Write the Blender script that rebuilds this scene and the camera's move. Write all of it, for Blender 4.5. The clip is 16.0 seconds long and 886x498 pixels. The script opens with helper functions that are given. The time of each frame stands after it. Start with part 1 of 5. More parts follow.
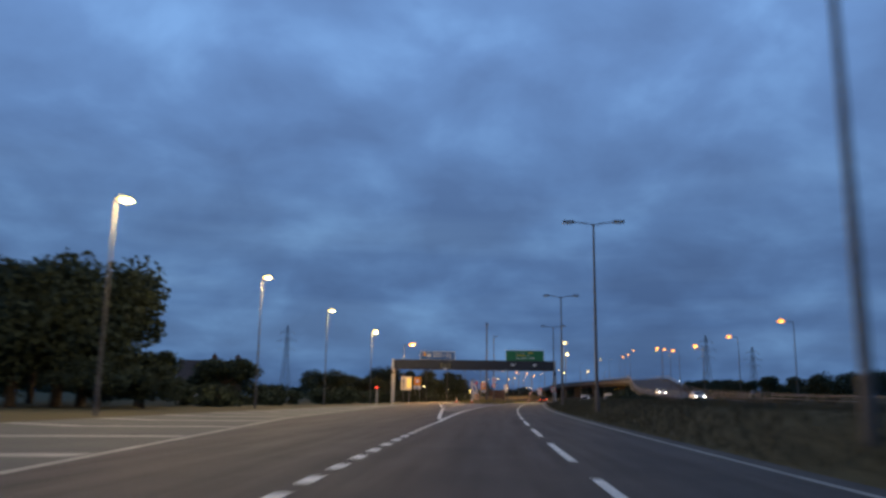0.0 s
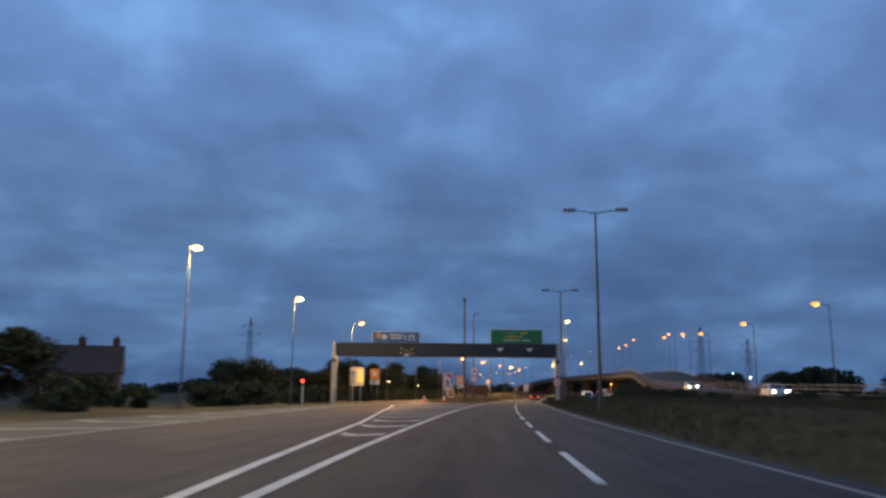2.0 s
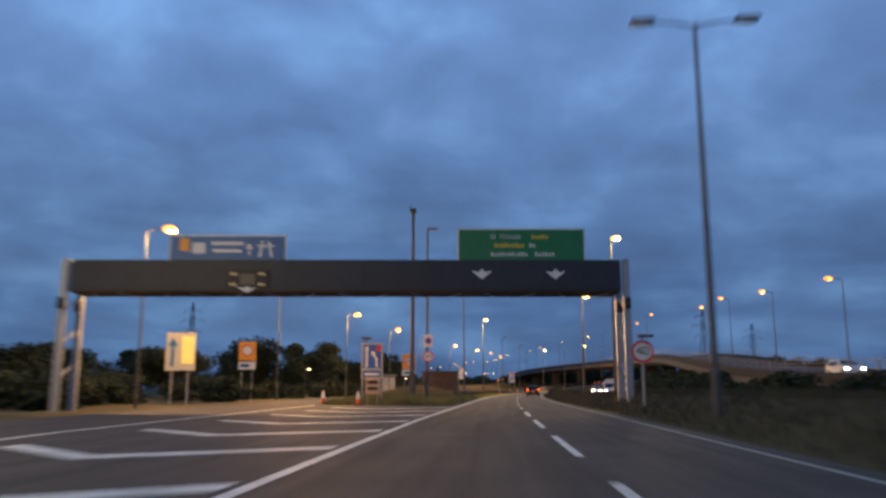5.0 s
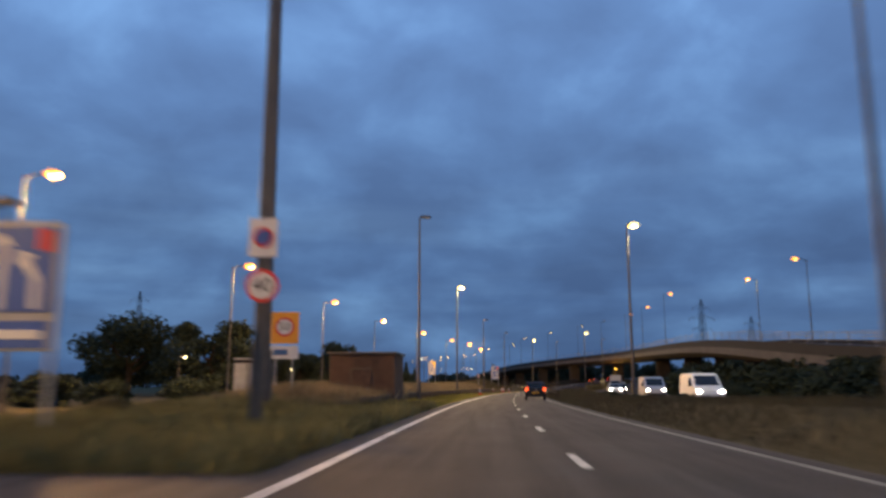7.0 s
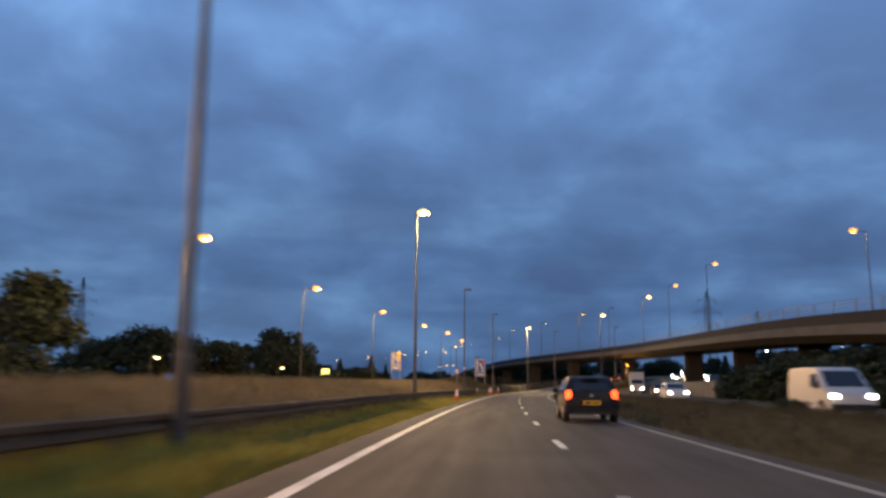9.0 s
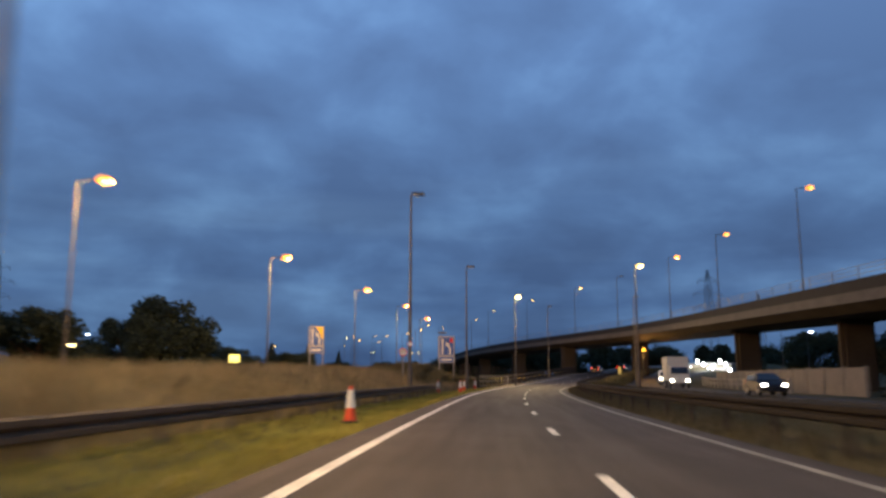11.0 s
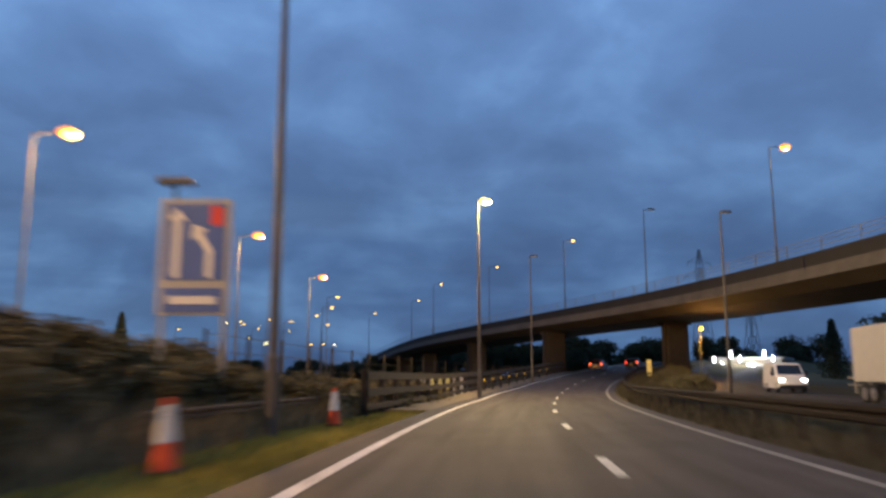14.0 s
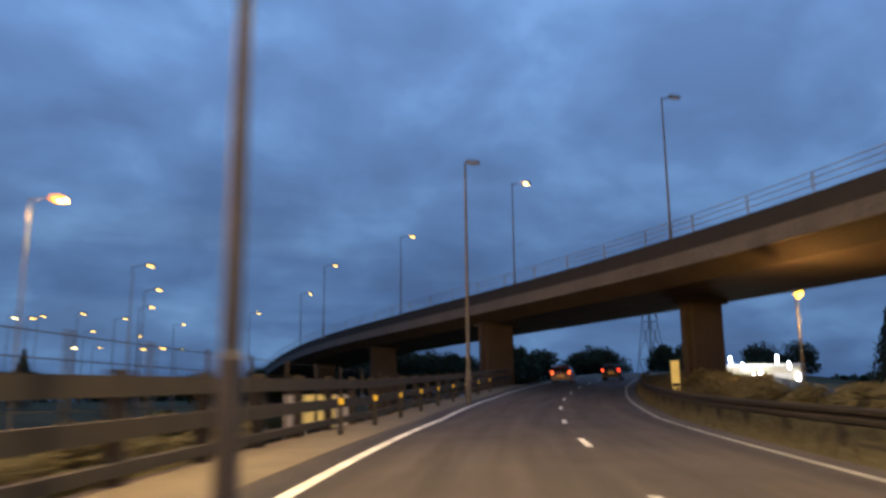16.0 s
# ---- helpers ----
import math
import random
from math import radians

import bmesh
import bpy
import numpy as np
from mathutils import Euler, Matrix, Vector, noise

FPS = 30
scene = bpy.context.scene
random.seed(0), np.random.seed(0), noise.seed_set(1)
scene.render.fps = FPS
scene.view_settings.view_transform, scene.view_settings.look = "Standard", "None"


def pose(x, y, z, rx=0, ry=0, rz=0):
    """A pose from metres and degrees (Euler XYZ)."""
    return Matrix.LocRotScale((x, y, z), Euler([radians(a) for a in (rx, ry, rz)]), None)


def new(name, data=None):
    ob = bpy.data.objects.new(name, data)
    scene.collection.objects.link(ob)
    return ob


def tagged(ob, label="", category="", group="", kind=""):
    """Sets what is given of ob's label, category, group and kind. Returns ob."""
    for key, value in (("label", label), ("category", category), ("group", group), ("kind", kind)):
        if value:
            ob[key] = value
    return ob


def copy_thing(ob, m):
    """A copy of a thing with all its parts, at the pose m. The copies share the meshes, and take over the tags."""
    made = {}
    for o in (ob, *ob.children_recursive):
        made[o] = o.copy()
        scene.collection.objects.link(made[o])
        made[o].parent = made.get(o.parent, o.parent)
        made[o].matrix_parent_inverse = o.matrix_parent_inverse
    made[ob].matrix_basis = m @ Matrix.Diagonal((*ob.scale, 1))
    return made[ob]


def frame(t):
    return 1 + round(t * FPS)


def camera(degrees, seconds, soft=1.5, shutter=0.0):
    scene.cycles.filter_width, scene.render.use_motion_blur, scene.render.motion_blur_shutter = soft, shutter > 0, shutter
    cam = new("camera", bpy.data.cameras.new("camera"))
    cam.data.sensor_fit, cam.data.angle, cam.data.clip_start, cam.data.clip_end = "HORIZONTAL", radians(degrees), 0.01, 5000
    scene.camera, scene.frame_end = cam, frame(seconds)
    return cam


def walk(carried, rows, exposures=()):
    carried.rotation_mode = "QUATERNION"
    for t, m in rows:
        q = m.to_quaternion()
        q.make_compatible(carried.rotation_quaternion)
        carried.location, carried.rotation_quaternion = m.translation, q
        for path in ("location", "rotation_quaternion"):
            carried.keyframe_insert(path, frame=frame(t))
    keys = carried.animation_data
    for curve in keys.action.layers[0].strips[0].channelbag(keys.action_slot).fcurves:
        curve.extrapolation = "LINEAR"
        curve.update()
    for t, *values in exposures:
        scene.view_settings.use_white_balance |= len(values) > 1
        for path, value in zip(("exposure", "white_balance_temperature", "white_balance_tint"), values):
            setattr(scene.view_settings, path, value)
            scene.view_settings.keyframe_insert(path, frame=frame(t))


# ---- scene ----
# seconds, x, y, z, heading, tilt and roll of the camera in degrees
ROWS = [
    (0.0, 0.000, 0.000, 1.117, 2.902, 10.835, 0.875),
    (0.5, 0.079, 10.070, 1.126, 2.575, 10.792, 0.854),
    (1.0, 0.202, 20.301, 1.162, 2.217, 10.675, 0.687),
    (1.5, 0.378, 30.564, 1.162, 1.783, 10.689, 0.399),
    (2.0, 0.630, 40.965, 1.168, 1.359, 10.648, 0.548),
    (2.5, 0.950, 51.357, 1.174, 0.924, 10.635, 0.444),
    (3.0, 1.357, 61.794, 1.192, 0.495, 10.491, -0.104),
    (3.5, 1.839, 72.316, 1.184, 0.139, 10.321, -0.134),
    (3.7, 2.045, 76.568, 1.168, 0.077, 10.144, -0.386),
    (5.8, 4.686, 121.545, 1.166, -1.030, 10.288, 0.626),
    (6.0, 4.997, 125.792, 1.148, -1.309, 10.564, 0.607),
    (6.5, 5.824, 136.352, 1.167, -1.783, 10.564, 0.245),
    (7.0, 6.708, 146.991, 1.156, -1.943, 10.051, 0.032),
    (7.5, 7.580, 157.638, 1.154, -2.238, 10.234, 0.096),
    (8.0, 8.508, 168.013, 1.183, -2.549, 10.064, 0.231),
    (8.5, 9.487, 177.948, 1.194, -2.846, 10.088, 0.241),
    (9.0, 10.559, 188.238, 1.175, -3.123, 10.002, 0.336),
    (9.2, 11.006, 192.413, 1.170, -3.254, 9.937, 0.327),
    (11.3, 16.834, 237.886, 1.170, -5.218, 9.288, 0.041),
    (11.5, 17.416, 241.841, 1.190, -5.393, 9.193, -0.016),
    (12.0, 18.910, 251.635, 1.176, -5.825, 9.011, -0.057),
    (12.5, 20.515, 261.482, 1.175, -6.324, 9.078, 0.031),
    (13.0, 22.202, 271.387, 1.164, -6.798, 8.981, 0.106),
    (13.5, 24.002, 281.333, 1.157, -7.554, 9.342, 0.210),
    (14.0, 25.995, 291.187, 1.174, -8.441, 9.504, -0.071),
    (14.5, 28.105, 301.021, 1.169, -9.621, 9.958, -0.205),
    (15.0, 30.392, 310.673, 1.178, -10.721, 9.834, -0.089),
    (15.5, 32.846, 320.235, 1.168, -12.379, 11.340, -0.55),
    (16.0, 35.462, 329.414, 1.179, -14.134, 10.757, -0.595),
]

cam = camera(59.56, 16.0, soft=2.9, shutter=0.9)
walk(cam, [(t, pose(x, y, z, 90 + tilt, 0, head) @ pose(0, 0, 0, 0, 0, roll)) for t, x, y, z, head, tilt, roll in ROWS], [(0.0, 0.08), (1.0, 0.03), (2.5, 0.12), (3.0, 0.04), (3.7, 0.12), (5.8, 0.1), (6.2, 0.28), (6.5, 0.4), (7.0, 0.06), (7.5, 0.2), (8.0, 0.03), (8.5, -0.03), (9.2, 0.08), (11.3, -0.08), (12.2, 0.1), (13.0, 0.02), (13.5, 0.0), (15.0, 0.02), (16.0, 0.12)])

# ---------------------------------------------------------------- world and light
world = bpy.data.worlds.new("dusk_sky")
scene.world = world
world.use_nodes = True
wt = world.node_tree
wt.nodes.clear()


def wn(kind, **values):
    n = wt.nodes.new(kind)
    for k, v in values.items():
        n.inputs[k].default_value = v
    return n


def wmath(op, a, b=None):
    n = wt.nodes.new("ShaderNodeMath")
    n.operation = op
    for i, v in enumerate((a, b)):
        if v is None:
            continue
        if isinstance(v, (int, float)):
            n.inputs[i].default_value = v
        else:
            wt.links.new(v, n.inputs[i])
    return n.outputs[0]


coord = wt.nodes.new("ShaderNodeTexCoord")
sep = wt.nodes.new("ShaderNodeSeparateXYZ")
wt.links.new(coord.outputs["Generated"], sep.inputs[0])
zz = wmath("ADD", wmath("MAXIMUM", sep.outputs[2], 0.0), 0.42)
comb = wt.nodes.new("ShaderNodeCombineXYZ")
wt.links.new(wmath("DIVIDE", sep.outputs[0], zz), comb.inputs[0])
wt.links.new(wmath("DIVIDE", sep.outputs[1], zz), comb.inputs[1])
clouds = wn("ShaderNodeTexNoise", Scale=3.7, Detail=6.0, Roughness=0.5, Distortion=0.2)
wt.links.new(comb.outputs[0], clouds.inputs["Vector"])
ramp = wt.nodes.new("ShaderNodeValToRGB")
ramp.color_ramp.elements[0].position, ramp.color_ramp.elements[1].position = 0.36, 0.68
ramp.color_ramp.elements[0].color = (0.094, 0.178, 0.385, 1)
ramp.color_ramp.elements[1].color = (0.16, 0.315, 0.63, 1)
e = ramp.color_ramp.elements.new(0.52)
e.color = (0.116, 0.226, 0.48, 1)
wt.links.new(clouds.outputs["Fac"], ramp.inputs[0])
low = wt.nodes.new("ShaderNodeValToRGB")
low.color_ramp.elements[0].position, low.color_ramp.elements[1].position = 0.0, 0.42
low.color_ramp.elements[0].color = (0.45, 0.47, 0.5, 1)
low.color_ramp.elements[1].color = (1.24, 1.22, 1.17, 1)
e = low.color_ramp.elements.new(0.2)
e.color = (0.76, 0.76, 0.74, 1)
wt.links.new(sep.outputs[2], low.inputs[0])
mul = wt.nodes.new("ShaderNodeMix")
mul.data_type, mul.blend_type = "RGBA", "MULTIPLY"
mul.inputs[0].default_value = 1.0
wt.links.new(ramp.outputs[0], mul.inputs[6])
wt.links.new(low.outputs[0], mul.inputs[7])
# long thin breaks in the cloud low over the horizon
comb2 = wt.nodes.new("ShaderNodeCombineXYZ")
wt.links.new(sep.outputs[0], comb2.inputs[0])
wt.links.new(sep.outputs[1], comb2.inputs[1])
wt.links.new(wmath("MULTIPLY", sep.outputs[2], 9.0), comb2.inputs[2])
streak = wn("ShaderNodeTexNoise", Scale=1.6, Detail=4.0, Roughness=0.5)
wt.links.new(comb2.outputs[0], streak.inputs["Vector"])
sramp = wt.nodes.new("ShaderNodeValToRGB")
sramp.color_ramp.elements[0].position, sramp.color_ramp.elements[1].position = 0.5, 0.66
sramp.color_ramp.elements[0].color, sramp.color_ramp.elements[1].color = (1, 1, 1, 1), (1.4, 1.36, 1.25, 1)
wt.links.new(streak.outputs["Fac"], sramp.inputs[0])
mul2 = wt.nodes.new("ShaderNodeMix")
mul2.data_type, mul2.blend_type = "RGBA", "MULTIPLY"
mul2.inputs[0].default_value = 1.0
mask = wt.nodes.new("ShaderNodeMapRange")
mask.inputs[1].default_value, mask.inputs[2].default_value, mask.inputs[3].default_value, mask.inputs[4].default_value = 0.16, 0.3, 1.0, 0.0
wt.links.new(sep.outputs[2], mask.inputs[0])
wt.links.new(mask.outputs[0], mul2.inputs[0])
wt.links.new(mul.outputs[2], mul2.inputs[6])
wt.links.new(sramp.outputs[0], mul2.inputs[7])
back = wn("ShaderNodeBackground", Strength=1.0)
# the last light lies low on the left
west = wt.nodes.new("ShaderNodeMapRange")
west.inputs[1].default_value, west.inputs[2].default_value = 0.05, -0.5
wt.links.new(sep.outputs[0], west.inputs[0])
mul3 = wt.nodes.new("ShaderNodeMix")
mul3.data_type, mul3.blend_type = "RGBA", "MULTIPLY"
wt.links.new(wmath("MULTIPLY", west.outputs[0], mask.outputs[0]), mul3.inputs[0])
mul3.inputs[7].default_value = (1.14, 1.13, 1.08, 1)
wt.links.new(mul2.outputs[2], mul3.inputs[6])
wt.links.new(mul3.outputs[2], back.inputs[0])
wt.links.new(back.outputs[0], wt.nodes.new("ShaderNodeOutputWorld").inputs[0])


# ---------------------------------------------------------------- materials
def material(name, colour, rough=0.7, metal=0.0, vary=0.25, scale=4.0, bump=0.1, glow=0.0, fine=None, second=None, amount=0.5):
    m = bpy.data.materials.new(name)
    m.use_nodes = True
    nt = m.node_tree
    b = nt.nodes["Principled BSDF"]
    b.inputs["Roughness"].default_value, b.inputs["Metallic"].default_value = rough, metal
    tc = nt.nodes.new("ShaderNodeTexCoord")
    geo = nt.nodes.new("ShaderNodeNewGeometry")
    where = geo.outputs["Position"]
    n1 = nt.nodes.new("ShaderNodeTexNoise")
    n1.inputs["Scale"].default_value, n1.inputs["Detail"].default_value = scale, 4
    n2 = nt.nodes.new("ShaderNodeTexNoise")
    n2.inputs["Scale"].default_value, n2.inputs["Detail"].default_value = fine or scale * 14, 3
    for n in (n1, n2):
        nt.links.new(where, n.inputs["Vector"])
    add = nt.nodes.new("ShaderNodeMath")
    add.operation = "MULTIPLY_ADD"
    add.inputs[1].default_value = 0.5
    half = nt.nodes.new("ShaderNodeMath")
    half.operation = "MULTIPLY"
    half.inputs[1].default_value = 0.5
    nt.links.new(n1.outputs["Fac"], half.inputs[0])
    nt.links.new(n2.outputs["Fac"], add.inputs[0])
    nt.links.new(half.outputs[0], add.inputs[2])
    r = nt.nodes.new("ShaderNodeValToRGB")
    r.color_ramp.elements[0].position, r.color_ramp.elements[1].position = 0.33, 0.67
    c2 = second or colour
    lo = tuple(max(0.0, c * (1 - vary)) for c in colour)
    hi = tuple(min(1.0, c * (1 + vary)) for c in c2)
    r.color_ramp.elements[0].color, r.color_ramp.elements[1].color = (*lo, 1), (*hi, 1)
    nt.links.new(add.outputs[0], r.inputs[0])
    nt.links.new(r.outputs[0], b.inputs["Base Color"])
    if bump:
        bu = nt.nodes.new("ShaderNodeBump")
        bu.inputs["Strength"].default_value = bump
        bu.inputs["Distance"].default_value = 0.02
        nt.links.new(n2.outputs["Fac"], bu.inputs["Height"])
        nt.links.new(bu.outputs[0], b.inputs["Normal"])
    if glow:
        b.inputs["Emission Color"].default_value = (*colour, 1)
        b.inputs["Emission Strength"].default_value = glow
    return m


ASPHALT = material("asphalt", (0.043, 0.035, 0.0275), 0.75, vary=0.35, scale=0.5, bump=0.35, fine=60)


def wheel_wear(m):
    """Wheel tracks, oil and patches that run along the lanes."""
    nt = m.node_tree
    b = nt.nodes["Principled BSDF"]
    old = b.inputs["Base Color"].links[0].from_socket
    uv = nt.nodes.new("ShaderNodeUVMap")
    uv.uv_map = "lane"
    sx = nt.nodes.new("ShaderNodeSeparateXYZ")
    nt.links.new(uv.outputs[0], sx.inputs[0])

    def op(kind, a, c, d=0.0):
        k = nt.nodes.new("ShaderNodeMath")
        k.operation = kind
        for i, v in enumerate((a, c, d)):
            if isinstance(v, (int, float)):
                k.inputs[i].default_value = v
            else:
                nt.links.new(v, k.inputs[i])
        return k.outputs[0]

    track = op("COSINE", op("MULTIPLY_ADD", sx.outputs[0], 2 * math.pi / 1.75, -1.2), 0.0)
    cv = nt.nodes.new("ShaderNodeCombineXYZ")
    nt.links.new(op("MULTIPLY", sx.outputs[0], 1.6), cv.inputs[0])
    nt.links.new(op("MULTIPLY", sx.outputs[1], 0.07), cv.inputs[1])
    ns = nt.nodes.new("ShaderNodeTexNoise")
    ns.inputs["Scale"].default_value, ns.inputs["Detail"].default_value = 1.3, 6
    nt.links.new(cv.outputs[0], ns.inputs["Vector"])
    gain = op("ADD", op("MULTIPLY", track, 0.09), op("MULTIPLY_ADD", ns.outputs["Fac"], 0.9, 0.55))
    mx = nt.nodes.new("ShaderNodeVectorMath")
    mx.operation = "SCALE"
    nt.links.new(old, mx.inputs[0])
    nt.links.new(gain, mx.inputs["Scale"])
    nt.links.new(mx.outputs[0], b.inputs["Base Color"])
    nt.links.new(op("MULTIPLY_ADD", ns.outputs["Fac"], -0.25, 0.88), b.inputs["Roughness"])


wheel_wear(ASPHALT)
PAINT = material("road_paint", (0.6, 0.57, 0.5), 0.6, vary=0.5, scale=1.1, bump=0.2, fine=14)
DULL_PAINT = material("dirty_road_paint", (0.22, 0.205, 0.17), 0.7, vary=0.5, scale=0.9, bump=0.2, fine=12)
EARTH = material("verge_earth", (0.075, 0.066, 0.034), 0.95, vary=0.35, scale=0.12, bump=0.3, fine=9, second=(0.09, 0.075, 0.04))
STEEL = material("galvanised_steel", (0.33, 0.34, 0.35), 0.5, 0.7, vary=0.2, scale=3, bump=0.05)
POLE = material("painted_column", (0.075, 0.072, 0.07), 0.55, 0.3, vary=0.25, scale=2, bump=0.05)
DARK = material("dark_cladding", (0.017, 0.021, 0.03), 0.6, vary=0.3, scale=1.0, bump=0.05)
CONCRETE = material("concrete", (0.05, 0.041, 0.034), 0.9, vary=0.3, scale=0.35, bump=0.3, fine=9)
BARK = material("bark", (0.06, 0.045, 0.03), 0.95, vary=0.4, scale=3, bump=0.7)
LEAF = material("leaves", (0.03, 0.041, 0.027), 0.9, vary=0.25, scale=0.6, bump=0.0, second=(0.04, 0.052, 0.033))
GREEN = material("sign_green", (0.008, 0.15, 0.05), 0.5, vary=0.1, scale=2, bump=0)
BLUE = material("sign_blue", (0.012, 0.1, 0.27), 0.5, vary=0.1, scale=2, bump=0)
WHITE = material("sign_white", (0.62, 0.62, 0.6), 0.5, vary=0.06, scale=3, bump=0)
RED = material("sign_red", (0.55, 0.02, 0.02), 0.5, vary=0.08, scale=3, bump=0)
ORANGE = material("sign_orange", (0.75, 0.3, 0.015), 0.5, vary=0.08, scale=3, bump=0)
BLACK = material("sign_black", (0.01, 0.01, 0.01), 0.6, vary=0.1, scale=3, bump=0)
LED = material("led_halo_lens", (1.0, 0.76, 0.2), 0.4, vary=0, glow=3.0)
BULB = material("led_bulb", (1.0, 0.88, 0.45), 0.4, vary=0, glow=6)
SODIUM_BULB = material("sodium_bulb", (1.0, 0.6, 0.13), 0.4, vary=0, glow=4)
SODIUM = material("sodium_halo_lens", (1.0, 0.34, 0.035), 0.4, vary=0, glow=1.8)
UNLIT = material("unlit_lens", (0.4, 0.4, 0.4), 0.3, vary=0.05, bump=0)
BRICK = material("brick", (0.068, 0.04, 0.03), 0.9, vary=0.3, scale=2, bump=0.3)

for m, gloss in ((EARTH, 0.05), (LEAF, 0.1), (CONCRETE, 0.15), (ASPHALT, 0.25), (BARK, 0.1)):
    m.node_tree.nodes["Principled BSDF"].inputs["Specular IOR Level"].default_value = gloss

# ---------------------------------------------------------------- the line of the road
# distance along the road and its bearing to the right of north, in degrees
BEND_S = [-400, 0, 17, 34, 51, 68, 85, 102, 119, 136, 153, 170, 187, 204, 221, 238, 255, 272, 289, 306, 323, 340, 360, 400, 440, 500, 560, 1600]
BEND_A = [0.22, 0.22, 0.74, 1.37, 1.98, 2.54, 3.04, 3.5, 3.95, 4.41, 4.91, 5.47, 6.09, 6.76, 7.47, 8.24, 9.09, 10.07, 11.31, 12.96, 15.0, 17.1, 21.2, 29.6, 36.0, 42.0, 45.0, 45.0]
SS = np.arange(-400.0, 1600.0, 1.0)
AA = np.radians(np.interp(SS, BEND_S, BEND_A))
PX, PY = np.cumsum(np.sin(AA)), np.cumsum(np.cos(AA))
PX, PY = PX - np.interp(0, SS, PX), PY - np.interp(0, SS, PY)


def climb(s):
    """The road rises gently towards its end."""
    return float(np.interp(s, [338, 360, 380, 400, 440, 500, 600], [0, 0.35, 1.05, 2.0, 3.9, 5.6, 6.6]))


def fade(o):
    return max(0.0, min(1.0, (40 - abs(o)) / 25)) if o > 0 else max(0.0, min(1.0, (9 + o) / 3.5))


def along(s, o, z=0.0):
    """The place at s metres along the road and o metres to the right of the driver's line."""
    x, y, a = np.interp(s, SS, PX), np.interp(s, SS, PY), np.interp(s, SS, AA)
    return Vector((x + o * math.cos(a), y - o * math.sin(a), z + climb(s) * fade(o)))


def bearing(s):
    return -math.degrees(np.interp(s, SS, AA))


# ---------------------------------------------------------------- mesh helpers
def box(bm, c, size, m=None):
    r = bmesh.ops.create_cube(bm, size=1.0, matrix=Matrix.Translation(c) @ (m or Matrix()) @ Matrix.Diagonal((*size, 1)))
    return r["verts"]


def tube(bm, a, b, r0, r1=None, n=10, caps=True):
    a, b = Vector(a), Vector(b)
    r1 = r0 if r1 is None else r1
    d = b - a
    q = d.to_track_quat("Z", "Y").to_matrix().to_4x4()
    m = Matrix.Translation((a + b) / 2) @ q
    bmesh.ops.create_cone(bm, cap_ends=caps, segments=n, radius1=r0, radius2=r1, depth=d.length, matrix=m)


def part(name, bm, mat, parent=None, label="", smooth=False, bevel=0.0):
    if bevel:
        bmesh.ops.bevel(bm, geom=list(bm.edges), offset=bevel, segments=2, affect="EDGES")
    me = bpy.data.meshes.new(name)
    bm.to_mesh(me)
    bm.free()
    me.materials.append(mat)
    if smooth:
        for p in me.polygons:
            p.use_smooth = True
        me.set_sharp_from_angle(angle=0.7)
    ob = new(name, me)
    if parent is not None:
        ob.parent = parent
    if label:
        ob["label"] = label
    return ob


def thing(name, m, label, category, group=""):
    ob = new(name)
    ob.matrix_basis = m
    return tagged(ob, label, category, group)


def ribbon(name, s0, s1, left, right, z, mat, step=2.0, thick=0.0):
    """A strip between two offsets, which may be functions of s."""
    f = lambda v: v if callable(v) else (lambda s: v)
    left, right, zf = f(left), f(right), f(z)
    bm = bmesh.new()
    n = max(1, int(math.ceil((s1 - s0) / step)))
    rows = []
    for i in range(n + 1):
        s = s0 + (s1 - s0) * i / n
        rows.append([bm.verts.new(along(s, left(s), zf(s))), bm.verts.new(along(s, right(s), zf(s)))])
    uv = bm.loops.layers.uv.new("lane")
    for i, (a, b) in enumerate(zip(rows, rows[1:])):
        face = bm.faces.new((a[0], a[1], b[1], b[0]))
        sa, sb = s0 + (s1 - s0) * i / n, s0 + (s1 - s0) * (i + 1) / n
        for lp, q in zip(face.loops, ((left(sa), sa), (right(sa), sa), (right(sb), sb), (left(sb), sb))):
            lp[uv].uv = q
    return part(name, bm, mat)


def table(pairs):
    xs, ys = zip(*pairs)
    return lambda s: float(np.interp(s, xs, ys))


BARRIER = material("rusty_barrier", (0.15, 0.122, 0.09), 0.85, 0.1, vary=0.35, scale=1.5, bump=0.15)
WEATHERED = material("weathered_barrier", (0.026, 0.022, 0.018), 0.85, 0.1, vary=0.35, scale=1.5, bump=0.15)
# ---------------------------------------------------------------- ground and road
slip_edge = table([(-60, -17.2), (120, -17.2), (150, -18.5), (190, -19.5), (260, -20), (400, -21), (600, -21)])
nose = table([(36, -2.4), (60, -4.3), (74, -5.4), (83, -6.4), (95, -7.8), (110, -9.5), (124, -11.4), (157, -12.2), (200, -13.0), (600, -13.5)])
edge_left = table([(0, -2.3), (36, -2.45), (58, -2.8), (100, -3.0), (134, -2.75), (158, -2.35), (260, -2.1), (330, -2.35), (700, -2.4)])
edge_right = table([(-60, 4.8), (80, 4.7), (140, 5.0), (178, 4.45), (260, 4.0), (300, 4.1), (345, 5.0), (385, 5.5), (700, 5.5)])
lane_line = table([(-60, 1.6), (150, 1.5), (270, 1.25), (320, 1.5), (345, 1.9), (700, 2.0)])
slip_level = table([(150, 0.0), (285, 0.0), (325, -1.8), (350, -2.7), (700, -2.7)])


